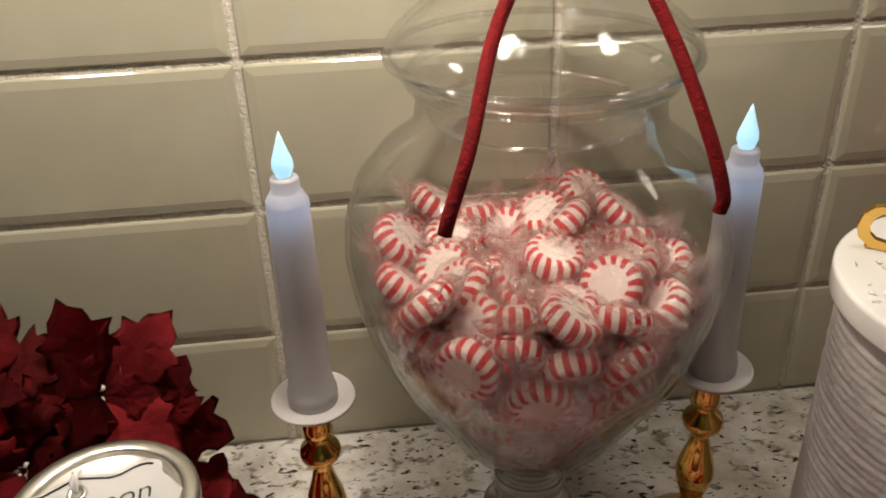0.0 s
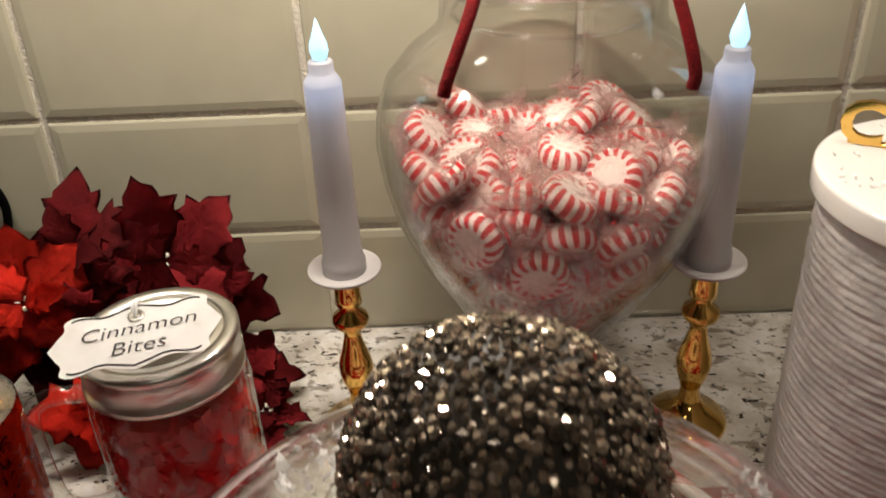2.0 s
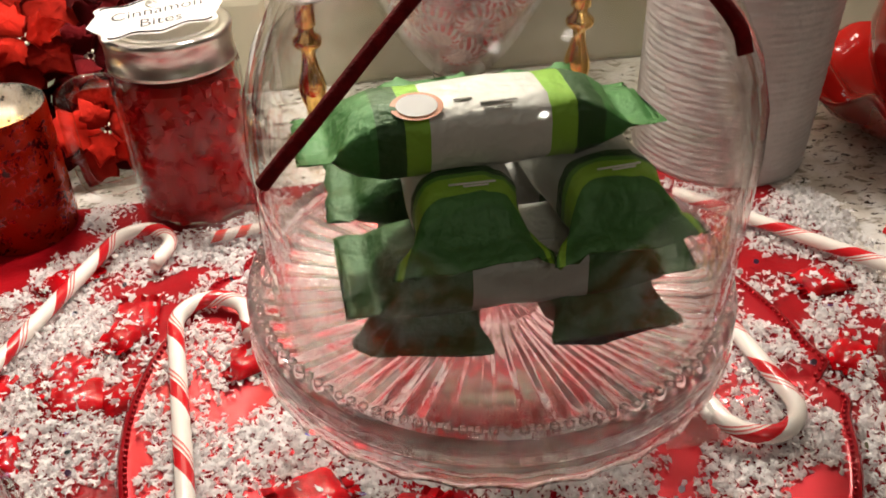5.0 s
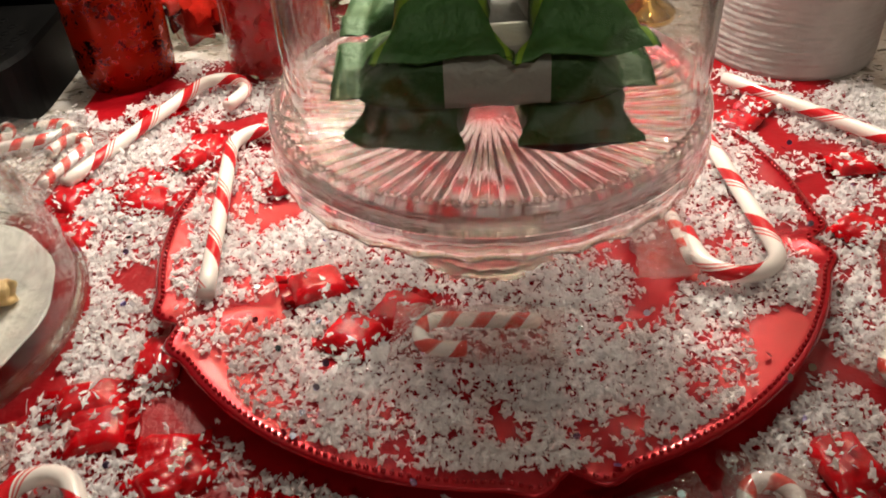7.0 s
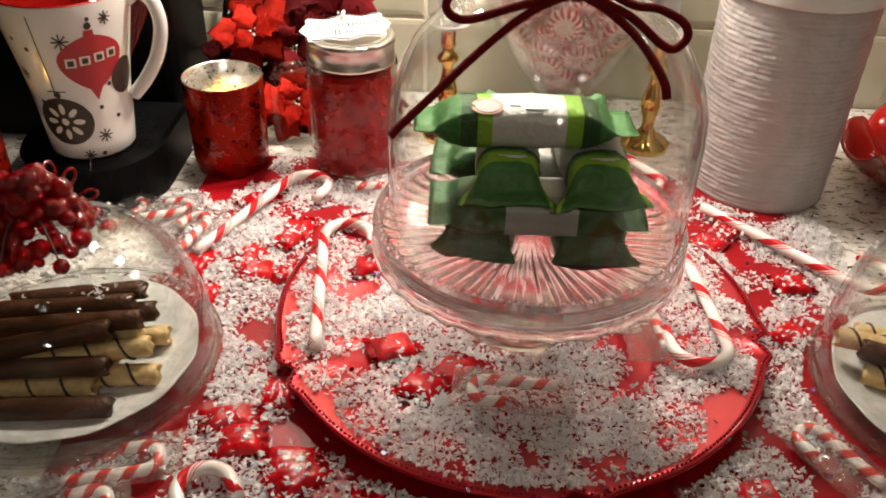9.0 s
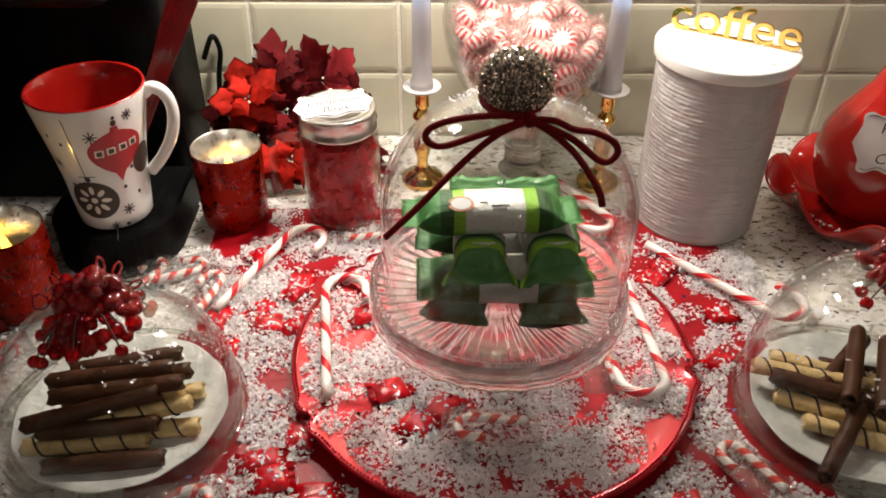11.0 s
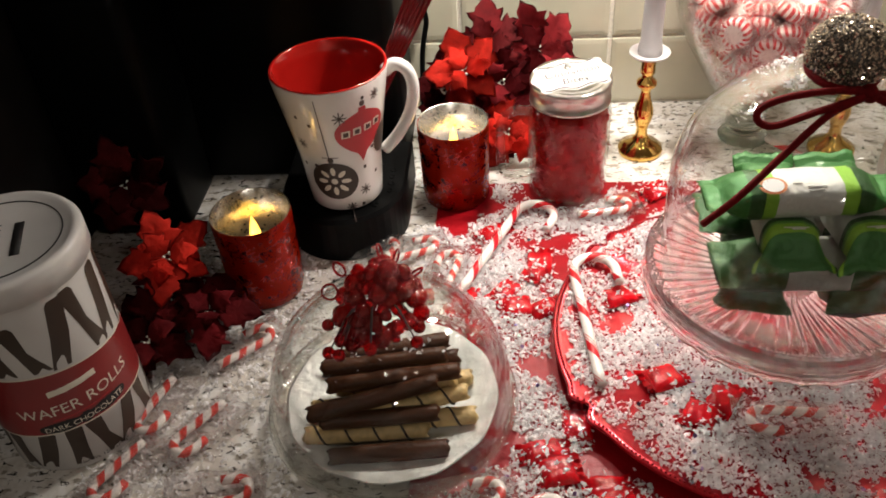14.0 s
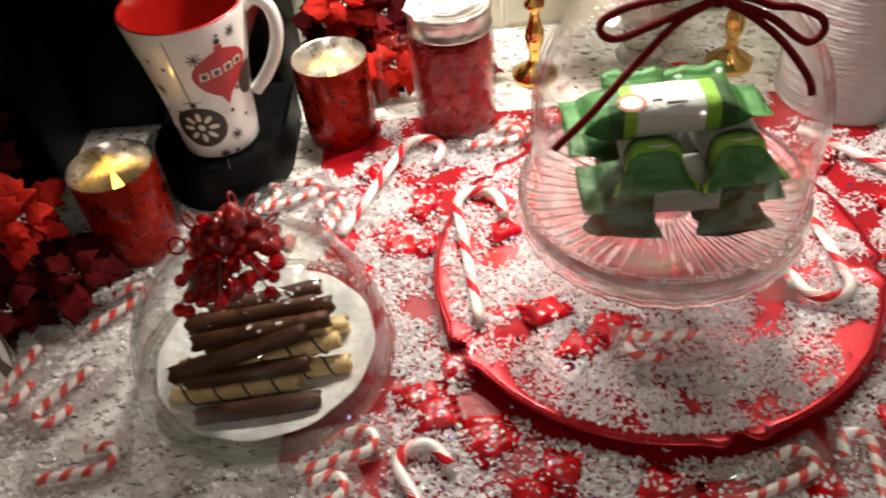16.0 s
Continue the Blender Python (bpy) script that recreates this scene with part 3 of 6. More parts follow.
def apothecary_jar():
    e = thing("candy_jar", pose(*APO, 0), "large clear glass apothecary jar filled with wrapped peppermints", "jar")
    inner = [(r - 0.002, z + 0.001) for r, z in BULB[::-1]]
    part("bowl", lathe(bmesh.new(), BULB + [(0.056, 0.246), (0.054, 0.2475)] + inner + [(0, 0.039)], 64), M_GLASS, e)
    part("foot", lathe(bmesh.new(), [(0, 0.0005), (0.024, 0.0005), (0.0245, 0.003), (0.018, 0.006), (0.0165, 0.010), (0.0185, 0.013), (0.0185, 0.017), (0.0165, 0.019), (0.0185, 0.022), (0.0192, 0.027), (0.017, 0.030), (0.0192, 0.0335), (0.0190, 0.038), (0, 0.0385)], 48), M_GLASS_RIB, e, "ringed clear glass foot").visible_shadow = False
    part("lip", tube(bmesh.new(), [(0.0545 * math.cos(t), 0.0545 * math.sin(t), 0.2455) for t in (2 * math.pi * i / 64 for i in range(64))], 0.0021, 8, True), M_GLASS_THICK, e, "thick rolled glass lip")
    lid = [(0.050, 0.249), (0.061, 0.252), (0.0635, 0.256), (0.062, 0.261), (0.055, 0.268), (0.043, 0.277), (0.028, 0.285), (0.014, 0.290), (0.010, 0.297), (0.014, 0.303), (0.019, 0.312), (0.018, 0.322), (0.010, 0.330), (0, 0.332)]
    part("lid", lathe(bmesh.new(), lid + [(0, 0.329)] + [(max(r - 0.002, 0.0005), z - 0.0015) for r, z in lid[:-1][::-1]], 64), M_GLASS, e, "domed clear glass lid")
    for name, rad, z, thick, label in (("lid_rim", 0.0625, 0.2545, 0.0016, "thick flared rim of the lid"), ("lid_flange", 0.0460, 0.2300, 0.0010, "ground glass flange inside the neck")):
        part(name, tube(bmesh.new(), [(rad * math.cos(t), rad * math.sin(t), z) for t in (2 * math.pi * i / 72 for i in range(72))], thick, 8, True), M_GLASS_RIM, e, label)
    cord = thing("cord", pose(0, 0, 0), "dark red velvet cord tied round the glass lid, ends hanging", "cord")
    part("end", tube(bmesh.new(), smooth_path([(0.130, -0.089, 0.297), (0.115, -0.115, 0.294), (0.1015, -0.133, 0.276), (0.090, -0.158, 0.250), (0.082, -0.168, 0.232), (0.0795, -0.1695, 0.224)]), 0.0025, 10), M_CORD, cord)
    part("end", tube(bmesh.new(), smooth_path([(0.138, -0.089, 0.297), (0.152, -0.115, 0.294), (0.162, -0.136, 0.272), (0.1695, -0.155, 0.246), (0.1735, -0.163, 0.228), (0.173, -0.1635, 0.221)]), 0.0025, 10), M_CORD, cord)
    part("loop", tube(bmesh.new(), [(0.1305 + 0.0135 * math.cos(a), -0.077 + 0.0135 * math.sin(a), 0.2975) for a in (2 * math.pi * i / 24 for i in range(24))], 0.0025, 8, True), M_CORD, cord)


apothecary_jar()


def mints():
    rng = random.Random(11)
    e0 = thing("peppermint", pose(0, 0, -5), "round red and white striped peppermint in clear cellophane", "candy", "peppermints in the glass jar")
    prof = [(0, -0.0042), (0.006, -0.0044), (0.0095, -0.0046), (0.0112, -0.0032), (0.0118, 0), (0.0112, 0.0032), (0.0095, 0.0046), (0.006, 0.0044), (0, 0.0042)]
    part("sweet", lathe(bmesh.new(), prof, 30, lambda a, r, z: (r * (1 + 0.025 * math.cos(15 * a)) if r > 0.009 else r, z)), M_MINT, e0)
    # wrapper: a puffed sleeve with pinched necks and flared, pleated ends
    bm = bmesh.new()
    sections = ((-0.0228, 0.0120, 0.0020), (-0.0202, 0.0105, 0.0022), (-0.0176, 0.0080, 0.0022), (-0.0151, 0.0050, 0.0024), (-0.0148, 0.0048, 0.0030), (-0.0130, 0.0095, 0.0048), (-0.0095, 0.0128, 0.0062), (-0.0045, 0.0136, 0.0070),
                (0.0, 0.0138, 0.0073), (0.0045, 0.0136, 0.0070), (0.0095, 0.0128, 0.0062), (0.0130, 0.0095, 0.0048), (0.0148, 0.0048, 0.0030), (0.0151, 0.0050, 0.0024), (0.0176, 0.0080, 0.0022), (0.0202, 0.0105, 0.0022), (0.0228, 0.0120, 0.0020))
    rows = []
    for x, w, h in sections:
        pleat = 0.0018 if abs(x) > 0.014 else 0.0009
        rows.append([bm.verts.new((x + rng.uniform(-0.0006, 0.0006), w * math.cos(a) * (1 + 0.08 * rng.uniform(-1, 1)), h * math.sin(a) + pleat * rng.uniform(-1, 1))) for a in (2 * math.pi * i / 18 for i in range(18))])
    for p, q in zip(rows, rows[1:]):
        for i in range(18):
            bm.faces.new((p[i], p[(i + 1) % 18], q[(i + 1) % 18], q[i]))
    part("wrapper", bm, M_CELLO, e0, "crinkled clear cellophane", smooth=False)
    for x, y, w, h, z, ink in ((0.0185, 0.0, 0.0032, 0.0012, 0.0030, M_REDPRINT), (-0.0180, 0.001, 0.0030, 0.0005, 0.0030, M_BRAID)):
        part("print_bar", box(bmesh.new(), x - h / 2, x + h / 2, y - w, y + w, z, z + 0.0001), ink, e0)
    placed = []
    tries = 0
    while len(placed) < 270 and tries < 120000:
        tries += 1
        z = rng.uniform(0.046, 0.178)
        lim = bulb_r(z) - (0.0142 if z < 0.145 else 0.022)
        if lim <= 0.004:
            continue
        a, r = rng.uniform(0, 2 * math.pi), lim * rng.random() ** (0.25 if z < 0.135 else 0.5)
        x, y = r * math.cos(a), r * math.sin(a)
        top = 0.160 + 0.006 * (y / 0.08) + 0.004 * math.sin(x * 90)
        if z > top or (y > 0.03 and z < 0.15):
            continue
        if all((x - p[0]) ** 2 + (y - p[1]) ** 2 + (z - p[2]) ** 2 > 0.0182 ** 2 for p in placed):
            placed.append((x, y, z))
    for x, y, z in placed:
        r = math.hypot(x, y)
        for attempt in range(40):
            if z > 0.145:
                m = Matrix.Rotation(rng.uniform(0, 6.3), 4, "Z") @ Matrix.Rotation(rng.uniform(0.1, 0.9), 4, "X") @ Matrix.Rotation(rng.uniform(0, 6.3), 4, "Z")
            else:
                out = Vector((x, y, -0.6 * r)) if r > 0.02 else Vector((0, -1, -0.2))
                m = out.to_track_quat("Z", "Y").to_matrix().to_4x4() @ Matrix.Rotation(rng.gauss(0, 0.32), 4, "X") @ Matrix.Rotation(rng.uniform(0, 6.3), 4, "Z")
            m = Matrix.Translation((x, y, z)) @ m @ Matrix.Scale(1.18, 4)
            ends = [m @ Vector(p) for p in ((0.0228, 0.011, 0), (0.0228, -0.011, 0), (-0.0228, 0.011, 0), (-0.0228, -0.011, 0), (0, 0.0135, 0), (0, -0.0135, 0), (0, 0, 0.006))]
            if all(math.hypot(p.x, p.y) < bulb_r(p.z) - 0.0025 for p in ends):
                copy_thing(e0, Matrix.Translation((*APO, 0)) @ m)
                break
    for o in [*e0.children, e0]:
        bpy.data.objects.remove(o)


mints()

STAND, TRAY, BELL = (0.0835, -0.3740), (0.082, -0.3740), (0.0868, -0.3740)


def tray_outline(a, r):
    """Charger edge: five long curves that meet in small notches."""
    k = (a * 5 / (2 * math.pi) + 0.125) % 1.0
    d = abs(k - 0.5) * 2
    return r * (1.0 - 0.034 * math.exp(-((1 - d) / 0.05) ** 2) + 0.022 * math.exp(-((1 - d - 0.13) / 0.07) ** 2))


def charger():
    e = thing("charger_plate", pose(*TRAY, 0.0022), "metallic red charger plate with a beaded scalloped rim on the runner", "charger plate")
    prof = [(0, 0.006), (0.10, 0.006), (0.110, 0.0065), (0.124, 0.0115), (0.150, 0.0150), (0.1545, 0.0158), (0.1560, 0.0148), (0.153, 0.0128), (0.124, 0.0085), (0.108, 0.0), (0, 0.0)]
    part("plate", lathe(bmesh.new(), prof, 280, lambda a, r, z: (tray_outline(a, r) if r > 0.12 else r, z)), M_TRAY, e)
    bm = bmesh.new()
    n = 300
    for i in range(n):
        a = 2 * math.pi * i / n
        r = tray_outline(a, 0.1525)
        bmesh.ops.create_icosphere(bm, subdivisions=1, radius=0.0011, matrix=Matrix.Translation((r * math.cos(a), r * math.sin(a), 0.0160)))
    tagged(part("bead_rim", bm, M_TRAY, e, "row of small red metallic beads"), kind="stuff")


charger()
TRAY_TOP = 0.0085


def cake_stand():
    e = thing("cake_stand", pose(*STAND, TRAY_TOP), "low pressed clear glass cake stand with ribbed plate and scalloped skirt", "cake stand")
    foot = [(0.000, 0.004), (0.030, 0.003), (0.0385, 0.0), (0.040, 0.002), (0.036, 0.007), (0.026, 0.013), (0.017, 0.022), (0.0145, 0.040), (0.016, 0.056), (0.024, 0.0655), (0, 0.0655), (0, 0.004)]
    part("foot", lathe(bmesh.new(), foot, 72, lambda a, r, z: (r * (1 + 0.035 * math.cos(18 * a)), z)), M_GLASS_RIB, e, "fluted clear glass foot")
    plate = [(0, 0.0720), (0.030, 0.0720), (0.036, 0.0705), (0.080, 0.0725), (0.0885, 0.0750), (0.0895, 0.0810), (0.0925, 0.0815), (0.0945, 0.0780), (0.0945, 0.0700), (0.085, 0.0665), (0.024, 0.0660), (0, 0.0660)]
    part("plate", lathe(bmesh.new(), plate, 216, lambda a, r, z: (r, z + (0.0013 * math.cos(54 * a) if 0.03 < r < 0.086 else 0))), M_GLASS_RIB, e, "ribbed clear glass plate")
    skirt = [(0.0945, 0.0700), (0.0955, 0.0640), (0.0950, 0.0580), (0.0930, 0.0590), (0.0925, 0.0685), (0.0945, 0.0695)]
    part("skirt", lathe(bmesh.new(), skirt, 240, lambda a, r, z: (r, z + (0.0022 * abs(math.sin(15 * a)) if z < 0.062 else 0))), M_GLASS_RIB, e, "scalloped clear glass skirt")
    bm = bmesh.new()
    for i in range(120):
        a = 2 * math.pi * i / 120
        bmesh.ops.create_icosphere(bm, subdivisions=1, radius=0.0019, matrix=Matrix.Translation((0.0905 * math.cos(a), 0.0905 * math.sin(a), 0.0815)))
    tagged(part("bead_rim", bm, M_GLASS_RIB, e, "row of clear glass beads"), kind="stuff")


cake_stand()
for o in bpy.data.objects["cake_stand"].children:
    o.visible_shadow = False
PLATE_TOP = TRAY_TOP + 0.0742
DOME = [(0.0872, 0.0), (0.0878, 0.01), (0.0882, 0.038), (0.0885, 0.068), (0.0872, 0.082), (0.0825, 0.097), (0.074, 0.112), (0.062, 0.125), (0.048, 0.135), (0.033, 0.142), (0.019, 0.1455), (0.015, 0.148)]


def dome():
    e = thing("cake_dome", pose(*BELL, PLATE_TOP + 0.001), "clear glass cake dome with a rhinestone ball knob and red bow", "cake dome")
    inner = [(r - 0.0025, max(z - 0.0022, 0.0)) for r, z in DOME[::-1]]
    part("glass", lathe(bmesh.new(), DOME + [(0, 0.1485), (0, 0.1455)] + inner + [DOME[0]], 72), M_GLASS_DOME, e, "clear glass bell")
    part("collar", lathe(bmesh.new(), [(0.0150, 0.146), (0.0165, 0.148), (0.0155, 0.1495), (0.0125, 0.152), (0.0125, 0.156), (0, 0.156)], 32), M_GLASS_THICK, e, "clear glass knob collar")
    part("shoulder_ring", lathe(bmesh.new(), [(0.0262, 0.1442), (0.0290, 0.1440), (0.0298, 0.1455), (0.0285, 0.1472), (0.0262, 0.1470), (0.0262, 0.1442)], 48), M_GLASS_THICK, e, "raised clear glass ring")
    top = 0.1645
    knob = part("knob", lathe(bmesh.new(), [(0.0221 * math.sin(a), top + 0.0208 * -math.cos(a)) for a in (math.pi * i / 16 for i in range(17))], 32), M_BALL, e, "ball knob")
    bm = bmesh.new()
    rng = random.Random(8)
    n = 1700
    for i in range(n):
        z = 1 - 2 * (i + 0.5) / n
        a = i * 2.39996 + rng.uniform(-0.04, 0.04)
        d = Vector((math.sqrt(1 - z * z) * math.cos(a), math.sqrt(1 - z * z) * math.sin(a), z))
        m = Matrix.Translation(Vector((0, 0, top)) + Vector((d.x * 0.0221, d.y * 0.0221, d.z * 0.0208))) @ (d + 0.5 * Vector((rng.uniform(-1, 1), rng.uniform(-1, 1), rng.uniform(-1, 1)))).to_track_quat("Z", "Y").to_matrix().to_4x4()
        s = rng.uniform(0.0007, 0.0013)
        lo = [bm.verts.new(m @ Vector((s * math.cos(k * math.pi / 3), s * math.sin(k * math.pi / 3), 0))) for k in range(6)]
        hi = [bm.verts.new(m @ Vector((0.55 * s * math.cos(k * math.pi / 3 + 0.5), 0.55 * s * math.sin(k * math.pi / 3 + 0.5), 0.8 * s))) for k in range(6)]
        for k in range(6):
            bm.faces.new((lo[k], lo[(k + 1) % 6], hi[(k + 1) % 6], hi[k]))
        bm.faces.new(hi)
    knob.matrix_basis = pose(0.0, -0.002, -0.0036) @ Matrix.Translation((0, 0, top)) @ Matrix.Diagonal((1.05, 1.05, 1.0, 1)) @ Matrix.Translation((0, 0, -top))
    o = part("rhinestone_cover", bm, M_CRYSTAL, knob, "glittering silver rhinestones", smooth=False)
    tagged(o, kind="stuff")
    # bow of cord tied under the knob
    c = thing("cord_bow", pose(0.0845, -0.379, 0.2315), "dark red velvet cord tied in a bow round the dome knob", "bow")
    part("collar_loop", tube(bmesh.new(), [(0.0185 * math.cos(a), 0.0185 * math.sin(a), 0.003 + 0.0015 * math.cos(2 * a)) for a in (2 * math.pi * i / 32 for i in range(32))], 0.0026, 8, True), M_CORD, c)
    part("knot", lathe(bmesh.new(), [(0, -0.005), (0.0045, -0.003), (0.0058, 0), (0.0045, 0.0035), (0, 0.005)], 14), M_CORD, c).matrix_basis = pose(0.009, -0.0215, 0.001, 0, 70, 0)
    part("loop", tube(bmesh.new(), smooth_path([(0.008, -0.022, 0.002), (-0.010, -0.0235, 0.0045), (-0.034, -0.029, 0.0050), (-0.049, -0.032, 0.0015), (-0.0535, -0.033, -0.0035), (-0.051, -0.0345, -0.0085), (-0.042, -0.034, -0.0105), (-0.022, -0.030, -0.0055), (0.008, -0.023, 0.001)]), 0.00215, 10), M_CORD, c)
    part("loop", tube(bmesh.new(), smooth_path([(0.010, -0.022, 0.001), (0.024, -0.0235, 0.001), (0.036, -0.027, -0.003), (0.048, -0.030, -0.0035), (0.0595, -0.0325, -0.0085), (0.0625, -0.034, -0.0150), (0.0575, -0.0355, -0.0205), (0.050, -0.0355, -0.0185), (0.034, -0.031, -0.007), (0.010, -0.023, 0.001)]), 0.00215, 10), M_CORD, c)
    part("end", tube(bmesh.new(), smooth_path([(0.008, -0.022, 0.0), (-0.012, -0.0285, -0.007), (-0.035, -0.042, -0.0215), (-0.0595, -0.0535, -0.043), (-0.0735, -0.055, -0.0575), (-0.0785, -0.0545, -0.0635)]), 0.00215, 10), M_CORD, c)
    part("end", tube(bmesh.new(), smooth_path([(0.010, -0.022, 0.0), (0.022, -0.027, -0.005), (0.0355, -0.039, -0.0125), (0.044, -0.051, -0.0205), (0.0492, -0.060, -0.028), (0.0508, -0.0635, -0.0345)]), 0.00215, 10), M_CORD, c)


dome()


def pack_mesh(seed):
    """A pillow pack 0.118 m long with crimped fins."""
    rng = random.Random(seed)
    bm = bmesh.new()
    L, W, H = 0.059, (0.0155 if seed == 7 else 0.0185) if seed in (3, 4, 7) else (0.0172 if seed > 4 else 0.0205), 0.0112
    xs = [-L, -L + 0.004, -L + 0.009, -L + 0.0105, -0.046, -0.040, -0.032, -0.020, -0.007, 0.007, 0.020, 0.032, 0.040, 0.046, L - 0.0105, L - 0.009, L - 0.004, L]
    seg = 26
    rings = []
    for x in xs:
        t = max(0.0, (abs(x) - 0.036) / 0.0125)
        h = H * (1 - min(1, t)) ** 0.7 + 0.0004
        w = W * (1 + 0.16 * min(1, t))
        ring = []
        for i in range(seg):
            a = 2 * math.pi * i / seg
            c, s = math.cos(a), math.sin(a)
            y = w * math.copysign(abs(c) ** 0.55, c)
            z = h * math.copysign(abs(s) ** 0.6, s)
            if t > 0.3:
                z += 0.0016 * math.sin(y * 260 + seed) * min(1, t)
            wob = 0.0008 if t < 0.3 else 0.0005
            ring.append(bm.verts.new((x + (0.0012 * (i % 2) if abs(x) == L else 0), y + wob * rng.uniform(-1, 1), z + wob * rng.uniform(-1, 1))))
        rings.append(ring)
    for p, q in zip(rings, rings[1:]):
        for i in range(seg):
            bm.faces.new((p[i], p[(i + 1) % seg], q[(i + 1) % seg], q[i]))
    bm.faces.new(rings[0][::-1]), bm.faces.new(rings[-1])
    bmesh.ops.recalc_face_normals(bm, faces=bm.faces)
    return bm


def biscuit_pack(m, seed, across, front=False):
    e = thing("biscuit_pack", m, "green foil biscuit pack with a white printed band" if across else "green foil biscuit pack, crimped end drooping forwards", "biscuit pack", "packs under the dome")
    bm = pack_mesh(seed)
    if not across:
        for v in bm.verts:
            if v.co.x < -0.034:
                d = -0.034 - v.co.x
                v.co.z -= (0.55 * d + 10 * d * d * (1 + 0.5 * math.sin(v.co.y * 200 + seed))) * (0.22 if seed <= 2 else 0.42)
                v.co.x += 0.25 * d + 0.0008 * math.cos(v.co.y * 210 + seed) * min(1, d / 0.012)
                v.co.z += (0.0008 if seed <= 2 else 0.0014) * math.sin(v.co.y * 190 + 2 * seed) * min(1, d / 0.010)
                v.co.y *= 1 + 0.14 * math.sin(min(1, d / 0.02) * 3.1 + 3.3) + (0.30 * min(1, d / 0.022) ** 2 if seed > 4 else 0)
            elif v.co.x > 0.034 and front:
                d = v.co.x - 0.034
                v.co.z += 0.2 * d + 5 * d * d
                v.co.x -= 0.3 * d
    part("foil", bm, (M_PACK if seed == 7 else M_PACK_SHADED) if across else (M_PACK_LOW if seed <= 2 else M_PACK_END), e)
    if front:
        for x, y, w in ((-0.0335, -0.002, 0.015), (-0.0350, -0.003, 0.008), (-0.0195, 0.0, 0.020)):
            part("print_bar", box(bmesh.new(), x - 0.0003, x + 0.0003, y - w / 2, y + w / 2, 0.0115, 0.0119), M_PAPER if x < -0.03 else M_GREY_FILM, e)
    if across:
        bm = flat(bmesh.new(), [(x * 1.25, y) for x, y in circle(0, 0, 0.0068)], 3)
        o = part("seal", bm, M_ORANGE, e, "round orange seal")
        o.matrix_basis = pose(-0.0200, -0.0080, 0.0116, 14, 0, 0)
        bm = flat(bmesh.new(), [(x * 1.25, y) for x, y in circle(0, 0, 0.0053)], 3)
        part("seal_centre", bm, M_PAPER, e).matrix_basis = pose(-0.0200, -0.0081, 0.01195, 14, 0, 0)
        for k, (x, w) in enumerate(((-0.009, 0.006), (0.002, 0.012), (0.001, 0.009))):
            bm = box(bmesh.new(), -w / 2, w / 2, -0.0004, 0.0004, -0.0001, 0.0001)
            part("print_bar", bm, M_GREY_FILM, e).matrix_basis = pose(x + 0.004, -0.0065 - 0.0028 * k, 0.0116 - 0.0006 * k, 12, 0, 0)


M_ORANGE = mat("orange print", (0.62, 0.22, 0.08), 0.45)
PZ = PLATE_TOP + 0.011
for k, (x, y, dz, rz, across, front) in enumerate((
        (0.056, -0.372, 0.0, 90 - 12, False, False), (0.109, -0.376, 0.0, 90 + 5, False, False),
        (0.079, -0.407, 0.021, 1, True, False), (0.078, -0.353, 0.021, -2, True, False),
        (0.063, -0.379, 0.043, 90 - 1, False, True), (0.108, -0.379, 0.043, 90 + 5, False, True),
        (0.0695, -0.390, 0.0645, 2, True, False))):
    biscuit_pack(pose(x + 0.004, y, PZ + dz, 0, 0, rz), k + 1, across, front)


# ---- candy canes, sweets ----
def crook(scale):
    """A walking-stick shape in x-y: straight stem, then a half-turn hook."""
    pts = [(0, -0.128 + 0.0128 * i, 0) for i in range(11)]
    pts += [(0.0185 - 0.0185 * math.cos(a), 0.0185 * math.sin(a), 0) for a in (math.pi * i / 14 for i in range(1, 15))]
    pts += [(0.037, -0.008, 0), (0.037, -0.016, 0)]
    return [Vector(p) * scale for p in pts]


def candy_cane(x, y, z, turn, flip=1, scale=1.0, tilt=0.0):
    path = [Vector((p.x * flip, p.y, p.z)) for p in crook(scale)]
    ob = part("candy_cane", tube(bmesh.new(), path, 0.0040, 12), M_CANE, None)
    ob.matrix_basis = pose(x, y, z, tilt, 0, turn)
    return tagged(ob, "unwrapped red and white striped candy cane lying on the snow", "candy cane", "large candy canes")


# the stem starts at (x, y) and its crook bends off to one side
candy_cane(-0.0985, -0.212, 0.011, -24, 1, 0.92)
candy_cane(-0.0545, -0.310, 0.0225, 6, 1, 0.92, 1.0)
candy_cane(0.2090, -0.408, 0.0215, 184, 1, 0.95, 1)
candy_cane(0.318, -0.325, 0.0115, 221, -1, 1.0)
candy_cane(0.205, -0.185, 0.0125, 214, 1, 0.8)
candy_cane(-0.095, -0.534, 0.0105, 30, 1, 0.75)


